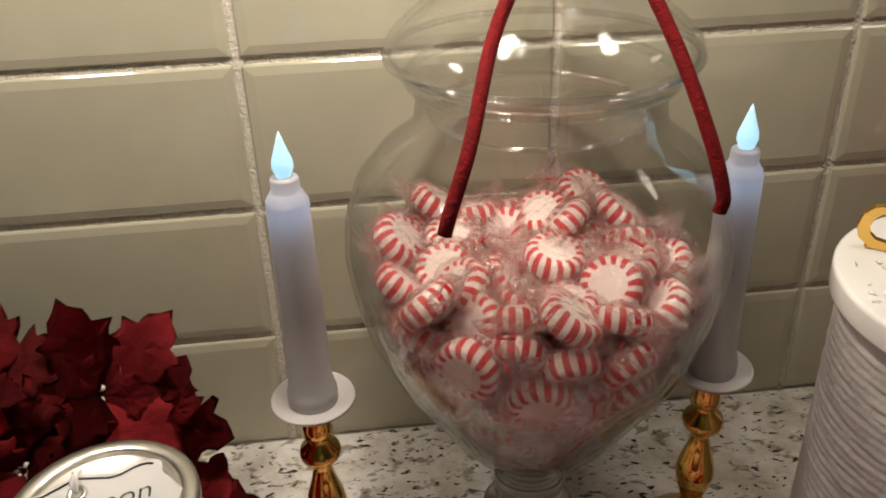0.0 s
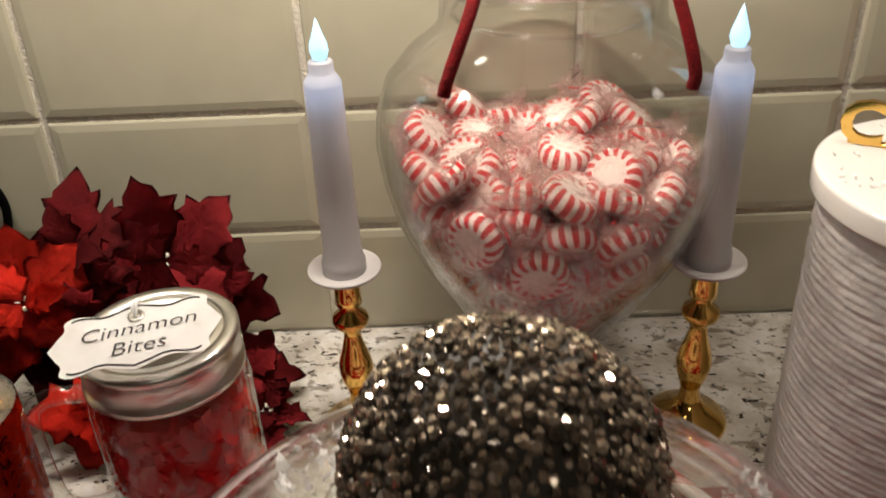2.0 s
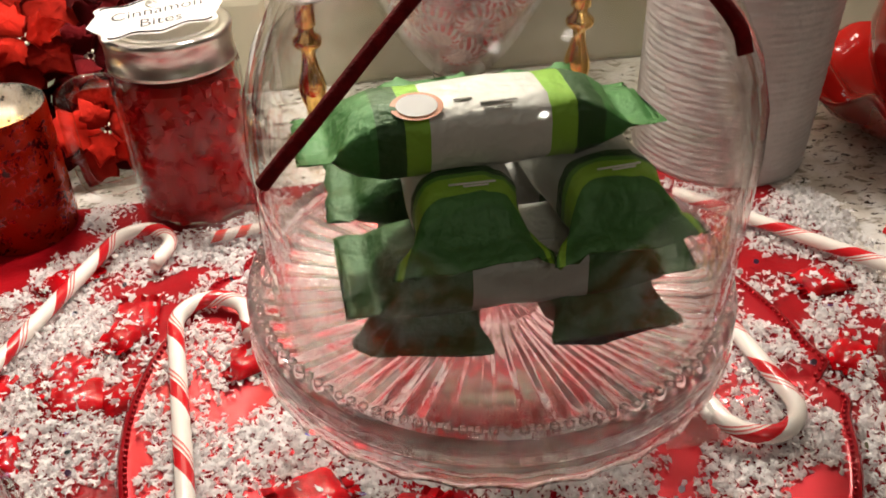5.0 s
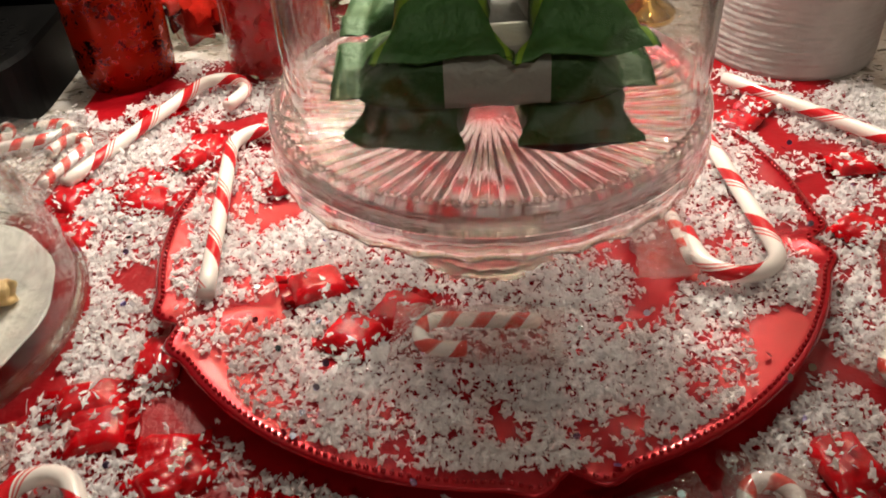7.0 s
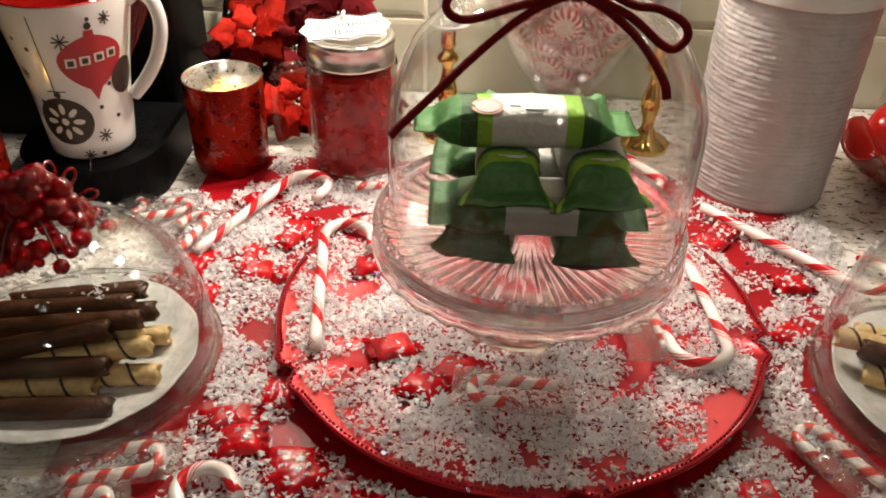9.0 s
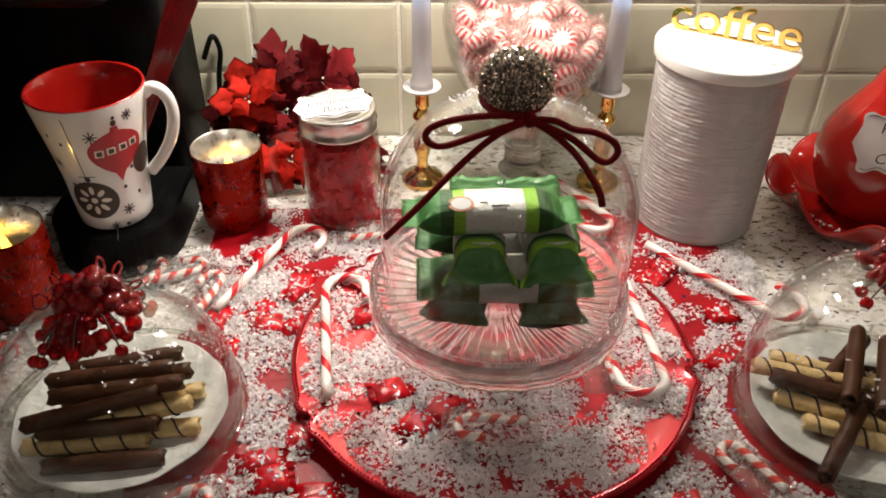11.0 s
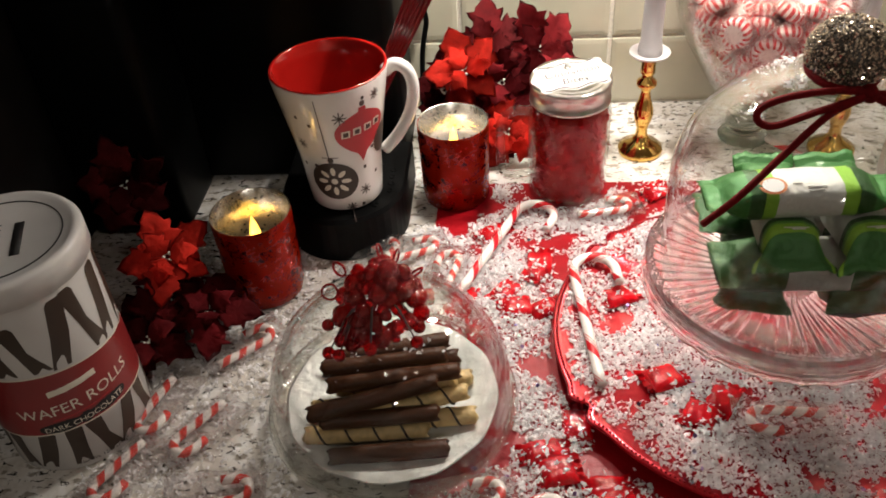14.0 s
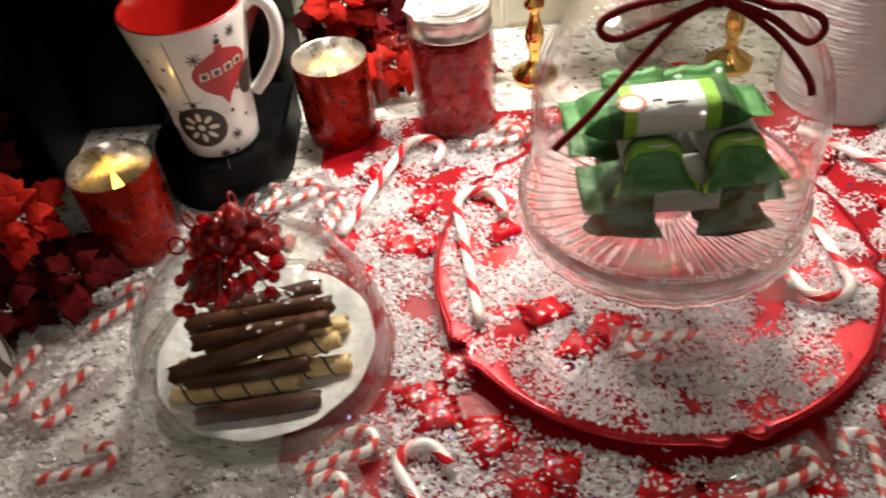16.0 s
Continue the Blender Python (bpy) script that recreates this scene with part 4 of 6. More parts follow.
def mini_proto():
    e = thing("mini_candy_cane", pose(0, 0, -5), "small striped candy cane sealed in clear cellophane", "candy cane", "wrapped small candy canes")
    pts = [Vector((-0.026 + 0.0046 * i, -0.0085, 0.006)) for i in range(9)]
    pts += [Vector((0.0138 + 0.0088 * math.sin(a), -0.0085 * math.cos(a), 0.006)) for a in (math.pi * i / 12 for i in range(1, 13))]
    pts += [Vector((0.008, 0.0086, 0.006)), Vector((0.003, 0.0082, 0.006))]
    part("stick", tube(bmesh.new(), pts, 0.0034, 10), M_MINI, e)
    rng = random.Random(5)
    bm = bmesh.new()
    rings = []
    for k in range(14):
        x = -0.036 + 0.070 * k / 13
        t = min(1, max(0, (abs(x + 0.001) - 0.025) / 0.010))
        h, w = 0.0056 * (1 - t) + 0.0004, 0.0160 + 0.002 * t
        rings.append([bm.verts.new((x, w * math.cos(a) + 0.0012 * rng.uniform(-1, 1), 0.006 + h * math.sin(a) + 0.001 * rng.uniform(-1, 1))) for a in (2 * math.pi * i / 14 for i in range(14))])
    for p, q in zip(rings, rings[1:]):
        for i in range(14):
            bm.faces.new((p[i], p[(i + 1) % 14], q[(i + 1) % 14], q[i]))
    part("wrapper", bm, M_FILM, e, "crinkled clear cellophane", smooth=False)
    return e


def minis():
    e0 = mini_proto()
    for x, y, z, rz in ((-0.314, -0.374, 0.001, 40), (-0.361, -0.438, 0.001, 250), (-0.324, -0.459, 0.001, 232), (-0.370, -0.496, 0.001, 238), (-0.301, -0.509, 0.001, 8),
                        (-0.192, -0.259, 0.001, 20), (-0.221, -0.268, 0.001, 60), (-0.134, -0.512, 0.004, 15), (0.075, -0.459, 0.0165, 176), (0.251, -0.485, 0.004, 120),
                        (0.161, -0.388, 0.014, 95), (0.124, -0.545, 0.004, 20), (0.171, -0.545, 0.004, 80), (-0.161, -0.292, 0.004, 75), (-0.02, -0.205, 0.004, 8), (-0.150, -0.545, 0.004, 25)):
        copy_thing(e0, pose(x, y, z, 0, 0, rz))
    for o in [*e0.children, e0]:
        bpy.data.objects.remove(o)


minis()


def red_sweets():
    rng = random.Random(12)
    protos = []
    for v in range(3):
        e0 = thing("cinnamon_sweet", pose(0, 0, -5), "flat square cinnamon sweet sealed in shiny wrinkled red film", "candy", "red wrapped sweets")
        bm = bmesh.new()
        lo, hi, n = [], [], 13
        for i in range(n):
            for k in range(n):
                u, w = -1 + 2 * i / (n - 1), -1 + 2 * k / (n - 1)
                full = (1 - abs(u) ** 5) * (1 - abs(w) ** 5)
                fold = 0.0007 * noise.noise(Vector((u * 2.6 + 7 * v, w * 2.6, v))) + 0.0004 * noise.noise(Vector((u * 7, w * 7, 3 * v)))
                x, y = 0.0132 * u + 0.0010 * noise.noise(Vector((w * 2, v, 1.0))), 0.0118 * w + 0.0010 * noise.noise(Vector((u * 2, v, 5.0)))
                hi.append(bm.verts.new((x, y, 0.0014 + 0.0044 * full + 1.6 * fold)))
                lo.append(bm.verts.new((x, y, 0.0004)))
        for i in range(n - 1):
            for k in range(n - 1):
                a, b, c, d = i * n + k, (i + 1) * n + k, (i + 1) * n + k + 1, i * n + k + 1
                bm.faces.new((hi[a], hi[b], hi[c], hi[d])), bm.faces.new((lo[d], lo[c], lo[b], lo[a]))
        edge = [k * n for k in range(n)] + [(n - 1) * n + k for k in range(1, n)] + [k * n + n - 1 for k in range(n - 2, -1, -1)] + list(range(n - 2, 0, -1))
        for p, q in zip(edge, edge[1:] + edge[:1]):
            bm.faces.new((lo[p], lo[q], hi[q], hi[p]))
        bmesh.ops.recalc_face_normals(bm, faces=bm.faces)
        part("sweet", bm, M_RED_WRAP, e0)
        for side in (-1, 1):
            bm = bmesh.new()
            rows = [[bm.verts.new((side * (0.0128 + 0.0017 * k) + rng.uniform(-0.0004, 0.0004), (0.0118 + 0.0003 * k) * (-1 + 2 * i / 11), 0.0016 + 0.0009 * math.sin(i * 2.3 + v) * (0.3 + k / 3))) for i in range(12)] for k in range(4)]
            for p, q in zip(rows, rows[1:]):
                for i in range(11):
                    bm.faces.new((p[i], p[i + 1], q[i + 1], q[i]))
            bmesh.ops.solidify(bm, geom=bm.faces[:], thickness=0.0002)
            part("film_end", bm, M_RED_WRAP, e0, "crimped red film end", smooth=False)
        protos.append(e0)
    global SWEETS
    SWEETS = spots = [(-0.08, -0.278), (-0.109, -0.312), (-0.084, -0.472), (-0.044, -0.503), (-0.020, -0.326), (0.004, -0.412), (-0.078, -0.333), (0.041, -0.432), (-0.100, -0.331), (-0.075, -0.488),
             (-0.038, -0.512), (-0.13, -0.362), (-0.085, -0.288), (0.23, -0.273), (0.279, -0.319), (0.206, -0.512), (0.225, -0.535), (-0.06, -0.45), (-0.12, -0.235), (0.262, -0.375), (0.024, -0.445), (-0.02, -0.545),
             (-0.145, -0.325), (0.0, -0.535), (0.055, -0.548), (0.095, -0.555), (0.15, -0.552), (0.255, -0.545), (0.245, -0.255), (0.03, -0.175), (0.0, -0.19)]
    for x, y in spots:
        r = math.hypot(x - TRAY[0], y - TRAY[1])
        z = 0.0022 if r > 0.152 else (0.0088 if r < 0.115 else 0.0155)
        copy_thing(rng.choice(protos), pose(x, y, z + 0.0012, rng.uniform(-7, 7), rng.uniform(-7, 7), rng.choice((0, 90, 45, 20)) + rng.uniform(-20, 20)) @ Matrix.Diagonal((rng.uniform(0.78, 1.02), rng.uniform(0.78, 1.02), 1.0, 1)))
    for e0 in protos:
        for o in [*e0.children, e0]:
            bpy.data.objects.remove(o)


red_sweets()


# ---- glass cloches with wafer rolls ----
def wafer_roll(x, y, z, turn, length, dark, tilt=0.0, radius=0.0062):
    e = thing("wafer_roll", pose(x, y, z, 0, tilt, turn), "rolled chocolate wafer stick" if dark else "golden rolled wafer stick with chocolate spiral", "wafer", "wafer rolls on the plates")
    h = length / 2
    bm = bmesh.new()
    ph = x * 900 + y * 700
    skin = [(radius, -h + 0.0015 + (length - 0.003) * k / 13) for k in range(14)]
    lathe(bm, [(0.0030, -h + 0.004), (radius - 0.001, -h)] + skin + [(radius - 0.001, h), (0.0030, h - 0.004), (0.0030, -h + 0.004)], 18,
          lambda a, r, zz: (r * (1 + 0.05 * math.sin(a * 2 + zz * 70 + ph) + 0.05 * noise.noise(Vector((math.cos(a) * 1.5, math.sin(a) * 1.5, zz * 90 + ph))) - (0.10 if math.cos(a + zz * 55 + ph) > 0.93 else 0)), zz + 0.0012 * math.sin(a * 3 + ph) * (abs(zz) > h - 0.001)))
    o = part("wafer", bm, M_CHOC if dark else M_WAFER, e)
    o.matrix_basis = pose(0, 0, 0, 0, 90, 0)
    if not dark:
        pts = [Vector((-h + 0.004 + (length - 0.008) * i / 60, (radius + 0.0002) * math.cos(i * 0.42), (radius + 0.0002) * math.sin(i * 0.42))) for i in range(61)]
        part("chocolate_spiral", tube(bmesh.new(), pts, 0.0009, 5), M_DARKCHOC, e, "thin dark chocolate spiral")


def berry_cluster(x, y, z, seed):
    rng = random.Random(seed)
    e = thing("berry_pick", pose(x, y, z) @ Matrix.Scale(1.22, 4), "cluster of shiny red glass beads and berries on thin wires", "berry pick", "berry picks on the glass covers")
    bm = bmesh.new()
    bmesh.ops.create_icosphere(bm, subdivisions=2, radius=0.0036)
    first = part("berry", bm, M_BERRY, e)
    first.matrix_basis = pose(0, 0, 0.024)
    for k in range(125):
        a, q = rng.uniform(0, 2 * math.pi), rng.random()
        r = 0.0245 * math.sqrt(q)
        h = 0.004 + 0.022 * (1 - q) * rng.uniform(0.3, 1.1) - 0.010 * q
        s = rng.uniform(0.65, 1.55)
        share("berry", first, e, pose(r * math.cos(a), r * math.sin(a), h) @ Matrix.Diagonal((s, s * rng.uniform(0.9, 1.1), s * rng.uniform(0.9, 1.15), 1)))
    for k in range(14):
        a = rng.uniform(0, 2 * math.pi)
        r = rng.uniform(0.026, 0.037)
        end = Vector((r * math.cos(a), r * math.sin(a), -0.010 + rng.uniform(-0.004, 0.012)))
        part("wire", tube(bmesh.new(), smooth_path([(0, 0, 0.004), end * 0.5 + Vector((0, 0, 0.012)), end], 5), 0.0005, 5), M_WIRE, e)
        share("berry", first, e, Matrix.Translation(end))
    for k in range(6):
        a = rng.uniform(0, 2 * math.pi)
        m = pose(0.025 * math.cos(a), 0.028 * math.sin(a), 0.004 + rng.uniform(-0.004, 0.014), rng.uniform(40, 120), 0, math.degrees(a))
        o = part("wire_loop", tube(bmesh.new(), [(0.0042 * math.cos(t), 0.0042 * math.sin(t), 0) for t in (2 * math.pi * i / 16 for i in range(16))], 0.0007, 6, True), M_BERRY, e)
        o.matrix_basis = m


def cloche(x, y, z, rolls, seed, tall=1.0, off=0.0):
    p = thing("glass_plate", pose(x, y, z), "white ceramic plate in a clear glass saucer, holding wafer rolls", "plate", "plates with wafer rolls")
    part("dish", lathe(bmesh.new(), [(0, 0.003), (0.049, 0.003), (0.066, 0.006), (0.0745, 0.0105), (0.0755, 0.0115), (0.074, 0.0118), (0.064, 0.0085), (0.047, 0.0062), (0, 0.0062)], 64, lambda a, r, h: (r * (1 + (0.008 * math.cos(12 * a) if r > 0.06 else 0)), h)), M_DISH, p, "white ceramic dish")
    part("saucer", lathe(bmesh.new(), [(0, 0), (0.070, 0.0), (0.088, 0.005), (0.0895, 0.0075), (0.087, 0.0072), (0.070, 0.0025), (0, 0.0022)], 64), M_GLASS_THICK, p, "clear glass saucer")
    c = thing("glass_cover", pose(x, y, z + 0.0072), "low rounded clear glass cover over a plate of wafers", "cloche", "glass covers over the wafers")
    prof = [(0.0858, 0), (0.0855, 0.010), (0.0840, 0.026), (0.0795, 0.044), (0.0715, 0.060), (0.0600, 0.0735), (0.0450, 0.0835), (0.0280, 0.0895), (0.0120, 0.0920), (0, 0.0925)]
    prof = [(r, h * tall) for r, h in prof]
    part("glass", lathe(bmesh.new(), prof + [(max(r - 0.0025, 0), h - 0.0025) for r, h in prof[::-1][:-1]] + [(0.0833, 0.0), prof[0]], 64), M_GLASS_DOME, c)
    part("rim", lathe(bmesh.new(), [(0.0858, 0.0), (0.0878, 0.001), (0.0880, 0.0035), (0.0858, 0.0048), (0.0850, 0.0025), (0.0858, 0.0)], 64), M_GLASS_THICK, c, "thick glass rim")
    berry_cluster(x + off, y + off * 0.5, z + 0.0085 + 0.0925 * tall, seed)
    rng = random.Random(seed)
    for dx, dy, dz, turn, length, dark, tilt in rolls:
        turn, tilt = turn + rng.uniform(-5, 5), tilt + rng.uniform(-1.5, 1.5)
        wafer_roll(x + dx, y + dy, z + 0.0135 + dz, turn, length, dark, tilt)


LEFT_ROLLS = [(0.003, -0.052, 0.0, 10, 0.080, True, 0), (-0.014, -0.036, 0.0, 3, 0.085, False, 0), (0.022, -0.024, 0.0, 10, 0.078, False, 0), (-0.012, -0.010, 0.0, 5, 0.088, False, 0), (0.012, 0.008, 0.0, 8, 0.09, False, 0), (-0.010, 0.026, 0.0, 4, 0.085, True, 0),
              (-0.004, -0.032, 0.012, 6, 0.080, True, 2), (0.016, -0.020, 0.012, 12, 0.080, False, 0), (0.004, -0.003, 0.012, 6, 0.085, False, 0), (0.006, 0.013, 0.012, 10, 0.085, True, 0),
              (-0.008, -0.026, 0.024, 14, 0.090, True, -3), (0.004, -0.008, 0.024, 11, 0.092, True, -3), (-0.004, 0.007, 0.024, 8, 0.088, True, 0), (0.002, 0.022, 0.022, 9, 0.078, True, 0)]
RIGHT_ROLLS = [(-0.010, 0.030, 0.0, -28, 0.085, False, 0), (-0.014, 0.008, 0.0, -20, 0.085, True, 0), (-0.020, -0.012, 0.0, -22, 0.085, False, 0), (-0.014, -0.034, 0.0, -26, 0.07, False, 0), (0.020, -0.020, 0.0, -20, 0.085, False, 0), (0.026, 0.024, 0.0, -24, 0.085, True, 0),
               (-0.030, 0.012, 0.012, -16, 0.088, False, 0), (-0.020, -0.004, 0.012, -24, 0.090, True, 0), (-0.004, 0.026, 0.012, 42, 0.075, True, 0), (-0.030, -0.046, 0.008, 48, 0.070, True, -8),
               (-0.004, 0.012, 0.024, 66, 0.080, True, 0), (0.014, 0.000, 0.024, 62, 0.082, True, 0), (0.034, -0.008, 0.024, 58, 0.082, True, 0), (0.050, 0.0, 0.013, 60, 0.07, True, 0)]
cloche(-0.190, -0.431, 0.0028, LEFT_ROLLS, 21)
cloche(0.347, -0.428, 0.0028, RIGHT_ROLLS, 22, 1.34, 0.008)


# ---- coffee corner ----
def coffee_machine():
    e = thing("coffee_machine", pose(-0.30, -0.12, 0), "tall black plastic coffee machine standing against the tiles", "coffee machine")
    part("body", box(bmesh.new(), -0.195, 0.095, -0.02, 0.085, 0.0, 0.42, 0.012, 3), M_BLACK, e)
    part("head", box(bmesh.new(), -0.195, 0.095, -0.125, -0.0205, 0.235, 0.42, 0.02, 4), M_BLACK, e, "overhanging black brewing head")
    bm = bmesh.new()
    pts = [(-0.010, -0.021), (-0.010, -0.090)] + [(0.046 - 0.056 * math.cos(a), -0.090 - 0.058 * math.sin(a)) for a in (math.pi * i / 24 for i in range(1, 24))] + [(0.102, -0.090), (0.102, -0.021)]
    lo, hi, hi2 = ([bm.verts.new((x, y, 0.0005)) for x, y in pts], [bm.verts.new((x, y, 0.040)) for x, y in pts], [bm.verts.new((0.046 + (x - 0.046) * 0.96, -0.09 + (y + 0.09) * 0.96, 0.0435)) for x, y in pts])
    for a, b in ((lo, hi), (hi, hi2)):
        for i in range(len(pts)):
            j = (i + 1) % len(pts)
            bm.faces.new((a[i], a[j], b[j], b[i]))
    bm.faces.new(hi2), bm.faces.new(lo[::-1])
    bmesh.ops.recalc_face_normals(bm, faces=bm.faces)
    tray = part("drip_tray", bm, M_BLACK_MATT, e, "rounded black drip tray", smooth=False)
    holes = bmesh.new()
    for i in range(9):
        for k in range(9):
            x, y = 0.005 + 0.0105 * i, -0.134 + 0.0105 * k
            if math.hypot(x - 0.046, y + 0.090) < 0.048:
                lathe(holes, [(0, 0.0439), (0.0024, 0.0439), (0.0030, 0.0442), (0.0031, 0.0437)], 8)
                for v in list(holes.verts)[-25:]:
                    v.co.x += x
                    v.co.y += y
    part("drain_pattern", holes, M_BLACK, tray, "rows of small drain holes")
    part("reservoir", box(bmesh.new(), -0.197, -0.100, -0.11, -0.0205, 0.0, 0.234, 0.012, 3), M_BLACK, e, "black water tank")
    cord = part("power_cord", tube(bmesh.new(), smooth_path([(-0.206, -0.020, 0.10), (-0.196, -0.012, 0.122), (-0.190, -0.010, 0.105), (-0.196, -0.012, 0.07), (-0.20, -0.012, 0.004)]), 0.0028, 8), M_BLACK, None)
    tagged(cord, "black power cord hanging beside the coffee machine", "cable")


coffee_machine()

MUG = [(0.0300, 0.0), (0.0315, 0.002), (0.0325, 0.012), (0.0338, 0.026), (0.0345, 0.036), (0.0360, 0.048), (0.0385, 0.064), (0.0420, 0.082), (0.0455, 0.100), (0.0478, 0.114)]


def mug_r(z):
    for (r0, z0), (r1, z1) in zip(MUG, MUG[1:]):
        if z0 <= z <= z1:
            return r0 + (r1 - r0) * (z - z0) / (z1 - z0)
    return MUG[-1][0]


def mug():
    e = thing("mug", pose(-0.249, -0.222, 0.0445) @ Matrix.Diagonal((1, 1, 1.06, 1)), "white tapered ceramic mug with red inside and painted ornaments", "mug")
    part("body", lathe(bmesh.new(), [(0, 0.001), (0.028, 0.001), (0.0290, 0.0)] + MUG + [(0.0476, 0.1155)], 64), M_WHITE_GLAZE, e)
    part("inside", lathe(bmesh.new(), [(0.0477, 0.1150), (0.0472, 0.1165), (0.0455, 0.1160)] + [(r - 0.0028, z + 0.0015) for r, z in MUG[::-1][:-2]] + [(0, 0.004)], 64), M_RED_GLAZE, e, "red glazed inside and rim")
    path = smooth_path([(0.0440, -0.006, 0.107), (0.053, -0.008, 0.1125), (0.0625, -0.010, 0.106), (0.0655, -0.011, 0.090), (0.0605, -0.010, 0.070), (0.050, -0.008, 0.052), (0.0375, -0.005, 0.0375)], 6)
    part("handle", tube(bmesh.new(), path, 0.0052, 12), M_WHITE_GLAZE, e, "white curved handle").matrix_basis = pose(0, 0, 0, 0, 0, 14)

    def print_on(name, outlines, material, turn, lift=0.0003, label=""):
        bm = bmesh.new()
        for o in outlines:
            flat(bm, o, 4)
        return part(name, wrap(bm, mug_r, lift, turn), material, e, label)

    T = 0.18
    # dark ball with a flower, hung on a thread
    print_on("painted_ball", [[(x * 1.08, y) for x, y in circle(0, 0.0315, 0.0185, 28)]], M_BRAID, T - 0.22, 0.0003, "dark brown painted ball")
    petals = []
    for k in range(8):
        a = k * math.pi / 4
        petals.append([(0.0098 * math.cos(a) + 0.0042 * math.cos(t) * math.cos(a) - 0.0021 * math.sin(t) * math.sin(a), 0.0315 + 0.0098 * math.sin(a) + 0.0042 * math.cos(t) * math.sin(a) + 0.0021 * math.sin(t) * math.cos(a)) for t in (2 * math.pi * i / 12 for i in range(12))])
    print_on("painted_flower", petals, M_CREAM, T - 0.22, 0.0006, "cream painted petals")
    print_on("painted_flower", [circle(0, 0.0315, 0.0028, 10)], M_CREAM, T - 0.22, 0.0006)
    print_on("painted_thread", [bar(-0.001, 0.054, -0.003, 0.110, 0.0008), circle(0, 0.0525, 0.0026, 10), bar(-0.007, 0.055, 0.007, 0.055, 0.0008)], M_BRAID, T - 0.22, 0.0003)
    # red onion-shaped ornament
    onion = []
    for i in range(40):
        a = 2 * math.pi * i / 40
        r = 0.0235 * (abs(math.cos(a)) ** 1.2 * 0.35 + 0.65)
        y = 0.0165 * math.sin(a)
        if y < 0:
            y *= 1.45
        onion.append((r * math.cos(a) * (1 - 0.25 * max(0, -math.sin(a)) ** 2), 0.0780 + y))
    print_on("painted_ornament", [onion], M_REDPRINT, T + 0.54, 0.0003, "red painted onion ornament")
    print_on("painted_ornament_tip", [[(-0.005, 0.0565), (0, 0.046), (0.005, 0.0565)]], M_REDPRINT, T + 0.54, 0.0003)
    print_on("painted_ornament_cap", [[(-0.0036, 0.0935), (0.0036, 0.0935), (0.0032, 0.098), (-0.0032, 0.098)]], M_REDPRINT, T + 0.54, 0.0003)
    band = [[(x - 0.0036, 0.0740 + 0.08 * x), (x + 0.0036, 0.0740 + 0.08 * x), (x + 0.0036, 0.0806 + 0.08 * x), (x - 0.0036, 0.0806 + 0.08 * x)] for x in (-0.0145, -0.0050, 0.0050, 0.0145)]
    print_on("painted_band", band, M_CREAM, T + 0.54, 0.0006, "row of cream painted squares")
    print_on("painted_band", [[(sum(p[0] for p in s) / 4 + dx, sum(p[1] for p in s) / 4 + dy) for dx, dy in ((-0.0021, -0.0021), (0.0021, -0.0021), (0.0021, 0.0021), (-0.0021, 0.0021))] for s in band], M_BRAID, T + 0.54, 0.0009)
    print_on("painted_hook", [circle(0, 0.1010, 0.0026, 10), circle(0.0005, 0.1055, 0.0016, 8)], M_BRAID, T + 0.54, 0.0003)
    flakes = ((0.28, 0.092, 0.0058), (-0.62, 0.066, 0.0052), (0.72, 0.018, 0.0052), (1.0, 0.104, 0.0048), (0.30, 0.004, 0.0044), (-0.95, 0.092, 0.0046))
    for turn, z, r in flakes:
        o = []
        for k in range(4):
            a = k * math.pi / 4
            o.append(bar(-r * math.cos(a), z + r * math.sin(a), r * math.cos(a), z - r * math.sin(a), 0.0011))
        print_on("painted_snowflake", o, M_BRAID, turn, 0.0003, "small dark painted snowflake")
    for turn, z in ((-0.3, 0.086), (-0.55, 0.092), (0.75, 0.040), (0.62, 0.004), (-0.42, 0.046), (0.98, 0.056), (1.1, 0.03), (-0.75, 0.045)):
        print_on("painted_dot", [circle(0, z, 0.0017, 10)], M_BRAID, turn, 0.0003)
    # second dark ball half round the side
    print_on("painted_ball", [[(x * 0.9, y) for x, y in circle(0, 0.058, 0.0135, 24)]], M_BRAID, T + 1.18, 0.0003)
    s = thing("stirrer", pose(-0.234, -0.192, 0.088), "translucent red fluted plastic stirrer standing in the mug", "stirrer")
    bm = bmesh.new()
    rows = []
    for k in range(12):
        t = k / 11
        w = 0.005 + 0.007 * t
        rows.append([bm.verts.new((-w + 2 * w * i / 24, 0.0016 * (i % 4 in (1, 2)) + 0.004 * math.sin(t * 2), 0.16 * t)) for i in range(25)])
    for p, q in zip(rows, rows[1:]):
        for i in range(24):
            bm.faces.new((p[i], p[i + 1], q[i + 1], q[i]))
    bmesh.ops.solidify(bm, geom=bm.faces[:], thickness=0.0012)
    part("blade", bm, M_STIR, s, smooth=False).matrix_basis = pose(0, 0, 0, 4, 26, 6)


M_STIR = mat("translucent red plastic", (0.22, 0.004, 0.006), 0.15, noise_scale=40, vary=0.2, trans=0.3, coat=0.5)
mug()


